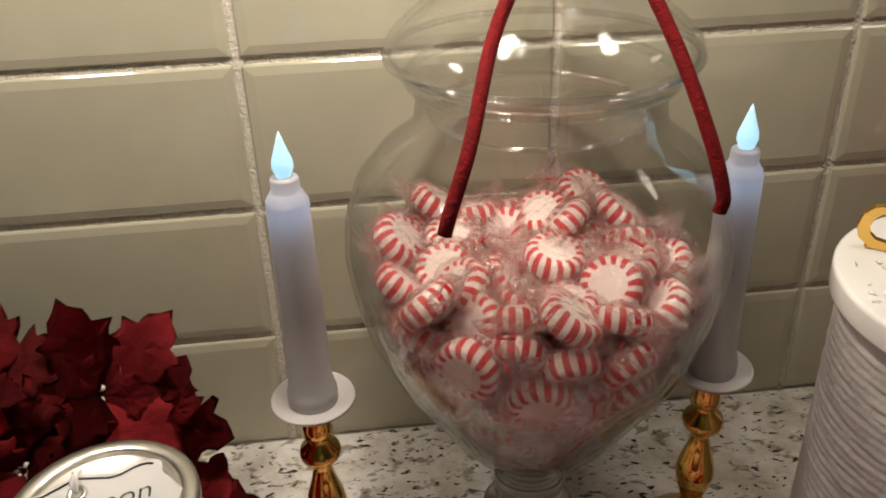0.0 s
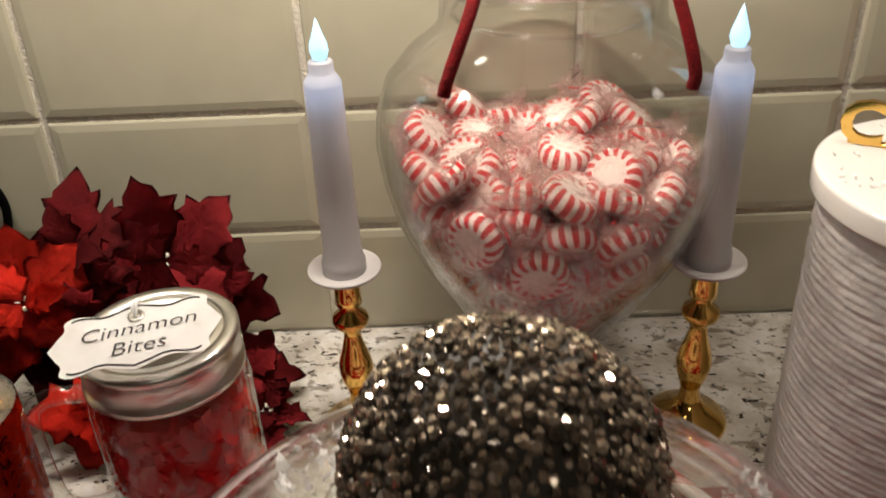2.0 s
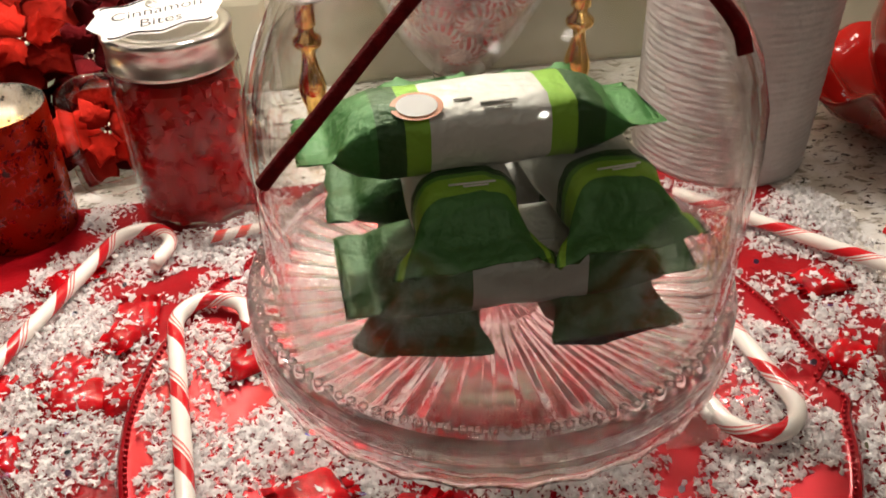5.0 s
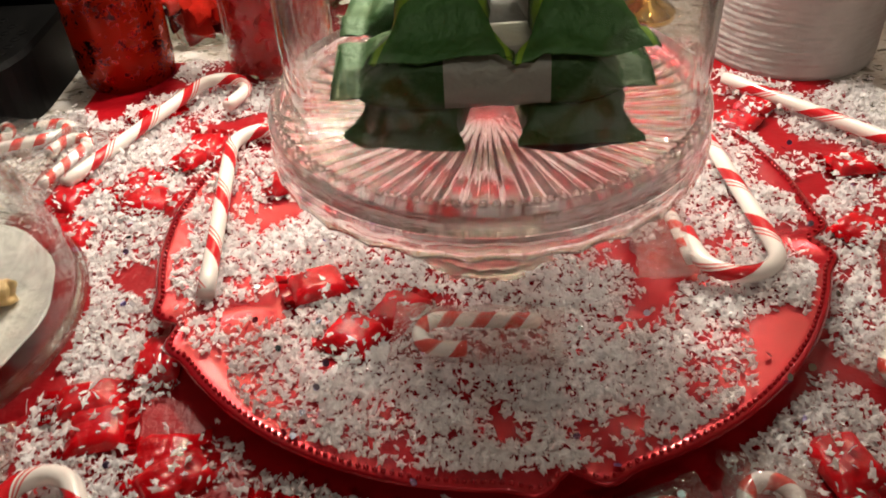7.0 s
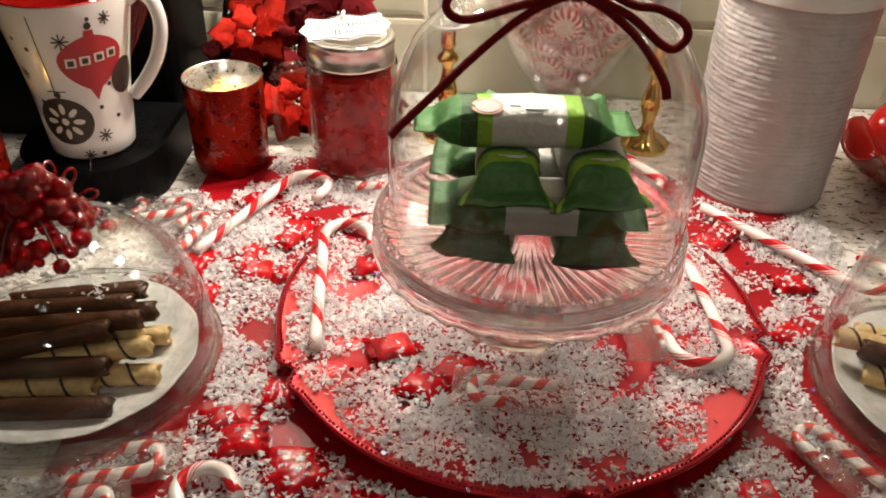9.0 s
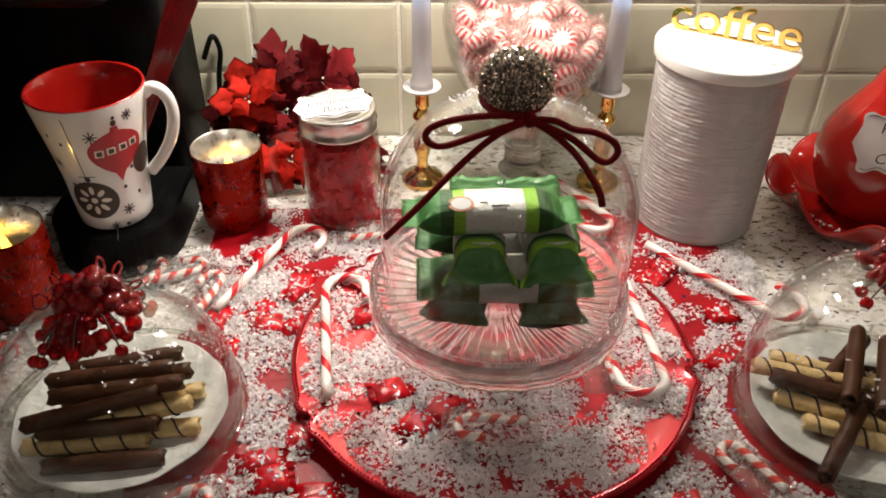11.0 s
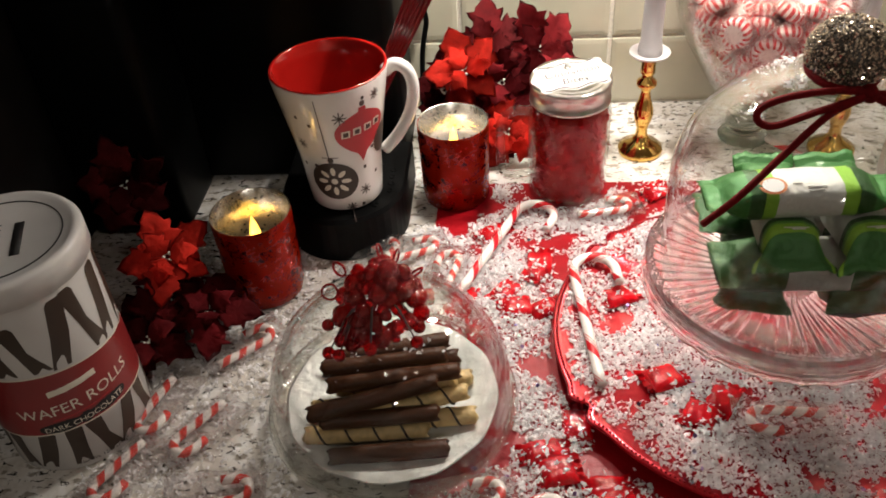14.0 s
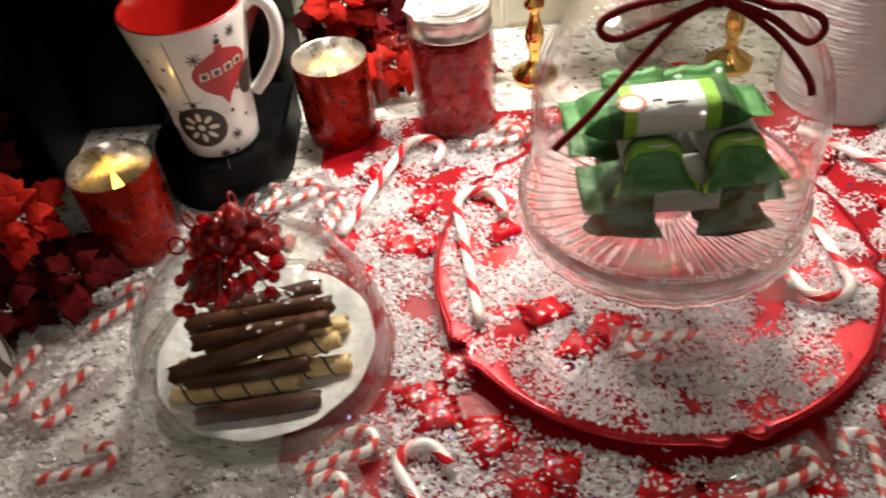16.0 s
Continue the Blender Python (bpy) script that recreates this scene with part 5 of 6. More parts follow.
def votive(x, y, watts):
    e = thing("candle_holder", pose(x, y, 0), "red mercury glass candle holder with a lit amber candle", "candle holder", "red candle holders")
    part("glass", lathe(bmesh.new(), [(0, 0.0005), (0.026, 0.0005), (0.0295, 0.003), (0.0312, 0.012), (0.0318, 0.045), (0.0325, 0.0815), (0.0322, 0.0828)], 64), M_MERC_OUT, e, "speckled red mercury glass")
    part("lining", lathe(bmesh.new(), [(0.0322, 0.0828), (0.0312, 0.0822), (0.0304, 0.045), (0.0298, 0.012), (0.024, 0.004), (0, 0.004)], 64), M_MERC_IN, e, "silvered inside")
    c = thing("votive_candle", pose(x, y, 0.0042), "small ivory battery candle with a glowing amber flame", "candle", "battery candles in the red holders")
    part("body", lathe(bmesh.new(), [(0, 0), (0.0185, 0), (0.019, 0.002), (0.019, 0.043), (0.017, 0.045), (0, 0.044)], 32), M_CANDLE, c)
    part("flame", lathe(bmesh.new(), [(0.003, 0.045), (0.0048, 0.051), (0.0045, 0.057), (0.0026, 0.066), (0, 0.074)], 14), M_AMBER, c, "amber flame-shaped lamp")
    lamp = bpy.data.lights.new("votive_glow", "POINT")
    lamp.energy, lamp.color, lamp.shadow_soft_size = watts, (1.0, 0.55, 0.12), 0.004
    new("votive_glow", lamp).matrix_world = pose(x, y - 0.012, 0.060)


votive(-0.156, -0.172, 0.020)
votive(-0.311, -0.302, 0.020)


def wafer_tin():
    R = 0.0495
    e = thing("wafer_tin", pose(-0.420, -0.441, 0, 0, 0, 24), "white and dark red wafer roll tin with printed chocolate sticks", "tin")
    part("body", lathe(bmesh.new(), [(0, 0.0005), (R - 0.002, 0.0005), (R, 0.002), (R, 0.150), (R - 0.001, 0.156)], 72), M_TINWHITE, e)
    part("lid", lathe(bmesh.new(), [(R, 0.150), (R + 0.0022, 0.1505), (R + 0.0024, 0.166), (R + 0.001, 0.1685), (R - 0.003, 0.1690), (R - 0.0045, 0.1675), (0, 0.1675)], 72), M_TINWHITE, e, "white tin lid")
    # red band, gently slanted, with thin cream edges
    bm = bmesh.new()
    lo, hi = [], []
    n = 72
    for i in range(n + 1):
        a = -math.pi + 2 * math.pi * i / n
        lo.append((a, 0.036 + 0.006 * math.cos(a - 0.3))), hi.append((a, 0.088 + 0.006 * math.cos(a + 0.6)))

    def strip(lows, highs, lift):
        bm = bmesh.new()
        rows = [(bm.verts.new(((R + lift) * math.cos(a - math.pi / 2), (R + lift) * math.sin(a - math.pi / 2), z)), bm.verts.new(((R + lift) * math.cos(b - math.pi / 2), (R + lift) * math.sin(b - math.pi / 2), w))) for (a, z), (b, w) in zip(lows, highs)]
        for p, q in zip(rows, rows[1:]):
            bm.faces.new((p[0], q[0], q[1], p[1]))
        return bm

    part("label_band", strip(lo, hi, 0.0003), M_LABELRED, e, "dark red label band")
    part("label_edge", strip([(a, z - 0.0012) for a, z in lo], lo, 0.0004), M_CREAM, e)
    part("label_edge", strip(hi, [(a, z + 0.0012) for a, z in hi], 0.0004), M_CREAM, e)
    rng = random.Random(4)
    for row in range(2):
        for k in range(16):
            a = -math.pi + 2 * math.pi * k / 16 + rng.uniform(-0.05, 0.05)
            z0, z1 = ((0.006, 0.034 + 0.006 * math.cos(a - 0.3)), (0.091 + 0.006 * math.cos(a + 0.6), 0.138 + rng.uniform(-0.012, 0.006)))[row]
            lean = rng.uniform(-0.006, 0.006)
            w = 0.0058
            pts = [(-w + lean, z1), (-w * 0.6 + lean, z1 + 0.003), (w * 0.6 + lean, z1 + 0.003), (w + lean, z1), (w * 0.8 + lean * 0.5, (z0 + z1) / 2), (w - lean, z0), (-w - lean, z0), (-w * 0.9, (z0 + z1) / 2)]
            part("printed_stick", wrap(flat(bmesh.new(), pts, 3), R, 0.0002, a), M_BRAID, e)
    T = 0.30
    for words, size, z, lift, slope in (("WAFER ROLLS", 0.0125, 0.058, 0.0006, 0.05), ("DARK CHOCOLATE", 0.0062, 0.0445, 0.0009, 0.05), ("Net Wt. 12oz (340g)", 0.0042, 0.006, 0.0006, 0.02)):
        bm = text_mesh(words, size)
        bmesh.ops.triangulate(bm, faces=bm.faces)
        for v in bm.verts:
            v.co.y += z
        part("printed_word", wrap(bm, R, lift, T, slope), M_INK if "Net" in words else M_CREAM, e)
    part("badge", wrap(flat(bmesh.new(), [(0.031 * math.copysign(abs(math.cos(t)) ** 0.5, math.cos(t)), 0.0468 + 0.0048 * math.copysign(abs(math.sin(t)) ** 0.7, math.sin(t))) for t in (2 * math.pi * i / 32 for i in range(32))], 8), R, 0.0005, T, 0.05), M_INK, e, "black oval badge")
    part("logo_bar", wrap(flat(bmesh.new(), bar(-0.016, 0.0775, 0.016, 0.0775, 0.0050), 3), R, 0.0006, T, 0.05), M_CREAM, e)
    part("printed_line", wrap(flat(bmesh.new(), bar(-0.020, 0.0535, 0.020, 0.0535, 0.0010), 3), R, 0.0006, T, 0.05), M_REDPRINT, e)
    ring = tube(bmesh.new(), [(0.040 * math.cos(t), 0.040 * math.sin(t), 0.1677) for t in (2 * math.pi * i / 60 for i in range(60))], 0.0005, 5, True)
    part("lid_ring", ring, M_INK, e)
    bm = text_mesh("WAFER", 0.0120)
    part("printed_word", bm, M_INK, e).matrix_basis = pose(-0.006, -0.004, 0.1680, 0, 0, -95)
    bm = box(bmesh.new(), -0.017, 0.017, -0.0030, 0.0030, 0, 0.0003)
    part("logo_bar", bm, M_INK, e).matrix_basis = pose(0.013, -0.004, 0.1677, 0, 0, -95)
    bm = box(bmesh.new(), -0.012, 0.012, -0.0010, 0.0010, 0, 0.0003)
    part("logo_bar", bm, M_INK, e).matrix_basis = pose(-0.013, -0.004, 0.1677, 0, 0, -95)


wafer_tin()


# ---- mason jar mug with tag ----
def tag_outline(w, h, k=0.0):
    pts = []
    for i in range(72):
        a = 2 * math.pi * i / 72
        c, s = math.cos(a), math.sin(a)
        x = (w + k) * math.copysign(abs(c) ** 0.42, c)
        y = (h + k) * math.copysign(abs(s) ** 0.42, s)
        f = 1 + (-0.19 * math.exp(-((abs(x) / w - 0.42) / 0.22) ** 2) if abs(y) > 0.75 * h else 0) + (0.05 * math.exp(-(x / (0.16 * w)) ** 2) if abs(y) > 0.75 * h else 0)
        g = 1 + (-0.12 * math.exp(-((abs(y) / h - 0.55) / 0.25) ** 2) + 0.05 * math.exp(-(y / (0.2 * h)) ** 2) if abs(x) > 0.8 * w else 0)
        pts.append((x * g, y * f))
    return pts


def gift_tag(m, w, h, lines, size, label, thread=True):
    e = thing("gift_tag", m, label, "tag", "handwritten tags")
    bm = flat(bmesh.new(), tag_outline(w, h), 4)
    bmesh.ops.solidify(bm, geom=bm.faces[:], thickness=0.0006)
    part("card", bm, M_PAPER, e, smooth=False)
    for s in (1, -1):
        pts = [Vector((x * 0.93, y * 0.90, 0.0004)) for x, y in tag_outline(w, h) if s * y > 0.6 * h and abs(x) < 0.85 * w]
        pts.sort(key=lambda p: p.x)
        part("ink_line", tube(bmesh.new(), pts, 0.00035, 4), M_INK, e)
    for k, words in enumerate(lines):
        bm = text_mesh(words, size, thin=-0.00008)
        for v in bm.verts:
            v.co.x = v.co.x * 1.12 + 0.18 * v.co.y
        part("handwriting", bm, M_INK, e).matrix_basis = pose(0.001, size * (0.62 * len(lines) - 1.2 - 1.02 * k), 0.0005)
    part("eyelet", lathe(bmesh.new(), [(0.0016, 0.0003), (0.0024, 0.0009), (0.0034, 0.0009), (0.0036, 0.0003)], 20), M_ZINC, e, "small metal eyelet").matrix_basis = pose(0, h * 0.58, 0)
    if thread:
        rng = random.Random(2)
        for k in range(3):
            part("thread", tube(bmesh.new(), smooth_path([(0, h * 0.58, 0.0008), (0.001 * k - 0.001, h * 0.8, 0.003 + 0.001 * k), (0.0015 - 0.001 * k, h * 1.08, 0.001)], 6), 0.0008, 6), M_TAPE, e)


def mason_jar():
    x, y = -0.0515, -0.163
    e = thing("mason_jar", pose(x, y, 0), "clear glass mason jar mug full of red cinnamon sweets", "jar")
    prof = [(0.0, 0.0), (0.032, 0.0), (0.0358, 0.003), (0.0368, 0.010), (0.0368, 0.088), (0.0355, 0.096), (0.0335, 0.101), (0.0330, 0.106)]
    part("glass", lathe(bmesh.new(), prof + [(0.0305, 0.106), (0.0312, 0.100), (0.0345, 0.090), (0.0345, 0.010), (0.032, 0.005), (0, 0.005)], 56), M_GLASS, e)
    part("lid_band", lathe(bmesh.new(), [(0.0348, 0.098), (0.0358, 0.0985), (0.0358, 0.101), (0.0350, 0.102), (0.0350, 0.114), (0.0358, 0.1145), (0.0358, 0.1175), (0.0345, 0.119), (0.0300, 0.119), (0.0290, 0.1180)], 56), M_ZINC, e, "zinc screw band")
    part("lid_disc", lathe(bmesh.new(), [(0.0290, 0.1180), (0.0275, 0.1180), (0.0265, 0.1190), (0.0255, 0.1182), (0, 0.1182)], 48), M_ZINC, e, "zinc lid disc")
    path = smooth_path([(-0.034, -0.008, 0.092), (-0.050, -0.012, 0.093), (-0.060, -0.014, 0.085), (-0.062, -0.0145, 0.060), (-0.060, -0.014, 0.032), (-0.050, -0.012, 0.025), (-0.034, -0.008, 0.026)], 6)
    part("handle", tube(bmesh.new(), path, 0.0042, 10), M_GLASS_THICK, e, "square clear glass handle")
    part("embossing", tube(bmesh.new(), smooth_path([(-0.006 + 0.002 * i, -0.0372 + 0.0003 * abs(i - 5), 0.058 + 0.004 * math.sin(i * 1.7)) for i in range(10)], 4), 0.0009, 6), M_GLASS_THICK, e).matrix_basis = pose(0, 0, 0, 0, 0, 8)
    # the sweets inside lie packed as one mass of small lumps
    rng = random.Random(6)
    bm = bmesh.new()
    lathe(bm, [(0, 0.006), (0.030, 0.006), (0.0318, 0.012), (0.0318, 0.088), (0.028, 0.092), (0, 0.093)], 40)
    for k in range(330):
        a, z = rng.uniform(0, 2 * math.pi), rng.uniform(0.008, 0.09)
        m = Matrix.Translation((0.0305 * math.cos(a), 0.0305 * math.sin(a), z)) @ Euler((rng.uniform(0, 6), rng.uniform(0, 6), rng.uniform(0, 6))).to_matrix().to_4x4() @ Matrix.Diagonal((0.0075, 0.006, 0.0045, 1))
        bmesh.ops.create_cube(bm, size=1, matrix=m)
    tagged(part("cinnamon_sweets", bm, M_RED_CANDY, None, smooth=False), "small red cinnamon sweets packed inside the mason jar", "candy", kind="stuff").matrix_basis = pose(x, y, 0)
    gift_tag(pose(-0.0525, -0.181, 0.1300, 11, -3, 13), 0.0340, 0.0185, ("Cinnamon", "Bites"), 0.0104, "white scalloped card tag handwritten Cinnamon Bites on the jar lid")


mason_jar()


# ---- canister and red pottery ----
def canister():
    x, y = 0.2925, -0.164
    e = thing("canister", pose(x, y, 0), "white ribbed ceramic canister with golden coffee lettering on its lid", "canister")
    prof = [(0, 0.0), (0.053, 0.0), (0.0557, 0.002)]
    n = 160
    for i in range(n + 1):
        z = 0.004 + 0.162 * i / n
        prof.append((0.0564 + 0.0016 * (i / n) + 0.00024 * math.sin(i * math.pi / 2) + 0.00012 * math.sin(i * 0.83), z))
    prof += [(0.0576, 0.1685), (0, 0.1685)]
    part("body", lathe(bmesh.new(), prof, 64, lambda a, r, z: (r + (0.00022 * math.sin(15 * a + 9 * math.sin(z * 160)) + 0.00012 * math.sin(7 * a + z * 420) if r > 0.0560 else 0), z)), M_CANISTER, e)
    lid = part("lid", lathe(bmesh.new(), [(0.055, 0.1685), (0.0612, 0.1686), (0.0621, 0.1690), (0.0624, 0.1700), (0.0624, 0.1780), (0.0621, 0.1792), (0.0613, 0.1798), (0.0602, 0.1800), (0.050, 0.1801), (0, 0.1802)], 64), M_WHITE_GLAZE, e, "flat white lid")
    bm = text_mesh("coffee", 0.042, 0.0012, "CENTER", 0.0003, -0.0001)
    lo = min(v.co.y for v in bm.verts)
    for v in bm.verts:
        v.co.x *= 1.13
        v.co.y -= lo
    part("lettering", bm, M_BRASS, lid, "upright golden letters spelling coffee", smooth=False).matrix_basis = pose(0.0065, 0.010, 0.1802, 90, 0, -30)
    part("letter_strip", box(bmesh.new(), -0.052, 0.052, -0.0012, 0.0012, 0.1802, 0.1822, 0.0004, 1), M_BRASS, lid, "thin golden strip joining the letters").matrix_basis = pose(0.0065, 0.010, 0, 0, 0, -30)


canister()


def red_pottery():
    rng = random.Random(9)
    d = thing("leaf_dish", pose(0.462, -0.165, 0), "glossy red ruffled ceramic dish under the bottle", "dish")
    part("dish", lathe(bmesh.new(), [(0, 0.002), (0.050, 0.002), (0.055, 0.0), (0.064, 0.004), (0.079, 0.016), (0.089, 0.030), (0.091, 0.034), (0.088, 0.035), (0.077, 0.022), (0.062, 0.009), (0, 0.006)], 96, lambda a, r, z: (r * (1 + (0.09 * math.sin(7 * a + 0.6) * max(0, (r - 0.055) / 0.04))), z * (1 + (0.30 * math.sin(7 * a + 2.1) if r > 0.06 else 0)))), M_RED_GLAZE, d)
    v = thing("bottle", pose(0.468, -0.160, 0.0065), "red glazed round bellied bottle with a narrow neck", "bottle")
    prof = [(0, 0), (0.036, 0), (0.040, 0.003), (0.052, 0.018), (0.0605, 0.040), (0.0630, 0.060), (0.0605, 0.080), (0.0520, 0.098), (0.0410, 0.114), (0.0310, 0.130), (0.0245, 0.148), (0.0215, 0.168), (0.0210, 0.185), (0.0250, 0.200), (0.0275, 0.206), (0.0265, 0.208), (0.0230, 0.204), (0.0190, 0.185), (0.018, 0.16), (0, 0.15)]
    part("body", lathe(bmesh.new(), prof, 64), M_RED_GLAZE, v)
    part("lip", tube(bmesh.new(), [(0.0262 * math.cos(t), 0.0262 * math.sin(t), 0.2065) for t in (2 * math.pi * i / 40 for i in range(40))], 0.0020, 8, True), M_RED_GLAZE, v, "rolled red glazed lip")
    part("foot_ring", lathe(bmesh.new(), [(0.034, 0.0), (0.0385, 0.0), (0.0395, 0.0025), (0.0385, 0.005), (0.034, 0.005), (0.034, 0.0)], 48), M_RED_GLAZE, v)
    gift_tag(pose(0.4370, -0.2250, 0.1150, 72, -4, -14), 0.036, 0.0290, ("Pot of", "Hot", "Cocoa"), 0.0130, "white scalloped card tag handwritten Pot of Hot Cocoa", False)


red_pottery()


# ---- cloth poinsettias ----
def petal_mesh(length, width, curl, seed):
    """A broad bract with pointed side lobes, bent lengthwise and creased along its midrib."""
    rng = random.Random(seed)
    half = ((0.10, 0.03), (0.30, 0.13), (0.62, 0.24), (1.00, 0.31), (0.80, 0.40), (0.66, 0.46), (0.84, 0.56), (0.92, 0.64), (0.62, 0.66), (0.46, 0.72), (0.40, 0.82), (0.20, 0.90))
    half = [(x * rng.uniform(0.85, 1.15), y + rng.uniform(-0.02, 0.02)) for x, y in half]
    outline = [(0.0, 0.0)] + [(x * width, y * length) for x, y in half] + [(0.0, length)] + [(-x * width * rng.uniform(0.85, 1.12), y * length) for x, y in half[::-1]]
    bm = flat(bmesh.new(), outline, 5)
    for v in bm.verts:
        t, u = v.co.y / length, v.co.x / width
        v.co.z = length * (curl * t - 1.1 * curl * t ** 3) + 0.14 * width * abs(u) - 0.20 * width * u * u + 0.045 * length * math.sin(6 * t + 3.5 * u + seed) * (0.3 + abs(u)) + rng.uniform(-0.0004, 0.0004)
    bmesh.ops.solidify(bm, geom=bm.faces[:], thickness=0.0003)
    return bm


def poinsettia(x, y, z, aim, size, material, label, seed, count=5, wide=0.40):
    rng = random.Random(seed)
    q = Vector(aim).to_track_quat("Z", "Y").to_matrix().to_4x4()
    e = thing("poinsettia", Matrix.Translation((x, y, z)) @ q, label, "artificial flower", "cloth poinsettias")
    a0 = part("petal", petal_mesh(size, size * wide, 0.30, seed), material, e)
    b0 = part("petal", petal_mesh(size * 0.62, size * wide * 0.62, 0.5, seed + 1), material, e)
    a0.matrix_basis, b0.matrix_basis = pose(0, 0, 0, 0, 0, 11), pose(0, 0, 0.004, 20, 0, 30)
    for k in range(1, count):
        share("petal", a0, e, pose(0, 0, rng.uniform(-0.002, 0.002), rng.uniform(-12, 14), rng.uniform(-14, 14), 11 + 360 * k / count + rng.uniform(-9, 9)) @ Matrix.Scale(rng.uniform(0.8, 1.1), 4))
    for k in range(1, 3):
        share("petal", b0, e, pose(0, 0, 0.004, rng.uniform(10, 30), rng.uniform(-14, 14), 30 + 120 * k + rng.uniform(-15, 15)))
    part("stalk", tube(bmesh.new(), smooth_path([(0, 0, 0), (0.002, 0.001, -0.02), (0.001, -0.002, -0.045)], 4), 0.0013, 6), M_WIRE, e)
    bm = bmesh.new()
    for k in range(7):
        bmesh.ops.create_icosphere(bm, subdivisions=1, radius=0.0017, matrix=Matrix.Translation((0.003 * math.cos(k), 0.003 * math.sin(k), 0.005)))
    part("stamens", bm, M_CREAM, e)


BUNCH = ((-0.148, -0.092, 0.088, (0.15, -0.8, 0.75), 0.048, 0, "bright red cloth poinsettia behind the candle holder"),
         (-0.124, -0.066, 0.104, (-0.15, -0.75, 0.55), 0.049, 2, "dark wine cloth poinsettia against the tiles"),
         (-0.078, -0.068, 0.098, (0.25, -0.85, 0.5), 0.050, 3, "rose red cloth poinsettia against the tiles"),
         (-0.062, -0.060, 0.076, (0.6, -0.7, 0.35), 0.044, 1, "burgundy cloth poinsettia behind the mason jar"),
         (-0.112, -0.088, 0.074, (0.0, -1, 0.45), 0.046, 1, "burgundy cloth poinsettia low behind the jars"),
         (-0.168, -0.078, 0.062, (-0.3, -0.9, 0.4), 0.044, 2, "dark wine cloth poinsettia beside the coffee machine"),
         (-0.108, -0.116, 0.036, (0.15, -1, 0.45), 0.042, 0, "bright red cloth poinsettia between holder and jar"),
         (-0.128, -0.095, 0.030, (-0.2, -1, 0.4), 0.042, 1, "burgundy cloth poinsettia low beside the candle holder"),
         (-0.046, -0.078, 0.022, (0.5, -0.4, 0.9), 0.040, 3, "rose red cloth poinsettia lying on the granite"),
         (-0.030, -0.100, 0.012, (0.3, -0.3, 1), 0.030, 1, "burgundy cloth poinsettia lying beside the candlestick"))
for k, (x, y, z, aim, size, m, label) in enumerate(BUNCH):
    poinsettia(x, y, z, aim, size, M_LEAF[m], label, 30 + k)
# all but the first have the coffee machine's shade put into their colour
SIDE = ((-0.372, -0.336, 0.064, (0.3, -0.7, 0.75), 0.042, 0, "red cloth poinsettia beside the black coffee machine"),
        (-0.372, -0.352, 0.036, (0.5, -0.6, 0.6), 0.042, 2, "cloth poinsettia lying by the wafer tin, coloured dark for shade"),
        (-0.405, -0.300, 0.110, (0.3, -0.9, 0.3), 0.042, 2, "cloth poinsettia beside the coffee machine, coloured dark for shade"),
        (-0.340, -0.362, 0.028, (0.3, -0.3, 0.9), 0.040, 1, "cloth poinsettia lying on the snow, coloured dark for shade"),
        (-0.385, -0.385, 0.020, (0.2, -0.5, 0.9), 0.044, 2, "cloth poinsettia lying on the granite, coloured dark for shade"))
for k, (x, y, z, aim, size, m, label) in enumerate(SIDE):
    poinsettia(x, y, z, aim, size, M_LEAF[m], label, 60 + k, 5, 0.44)


# ---- plastic snow ----
def flakes(name, spots, label, lift=0.0, small=1.0, seed=1):
    rng = random.Random(seed)
    verts, faces = [], []
    for x, y, z in spots:
        size = small * rng.uniform(0.0013, 0.0040)
        m = Matrix.Translation((x, y, z + lift)) @ Euler((rng.gauss(0, 0.5), rng.gauss(0, 0.5), rng.uniform(0, 6.3))).to_matrix().to_4x4()
        k = len(verts)
        thin = rng.uniform(0.35, 0.85)
        verts.append(m @ Vector((0, 0, 0.0003)))
        for i in range(10):
            a, r = i * 0.6283 + rng.uniform(-0.22, 0.22), size * (rng.uniform(0.5, 1.15) if i % 2 else rng.uniform(0.3, 0.7))
            verts.append(m @ Vector((r * math.cos(a), thin * r * math.sin(a), rng.uniform(-0.0004, 0.0004))))
        faces += [(k, k + 1 + i, k + 1 + (i + 1) % 10) for i in range(10)]
    me = bpy.data.meshes.new(name)
    me.from_pydata(verts, [], faces)
    me.materials.append(M_SNOW)
    return tagged(new(name, me), label, "fake snow", kind="stuff")


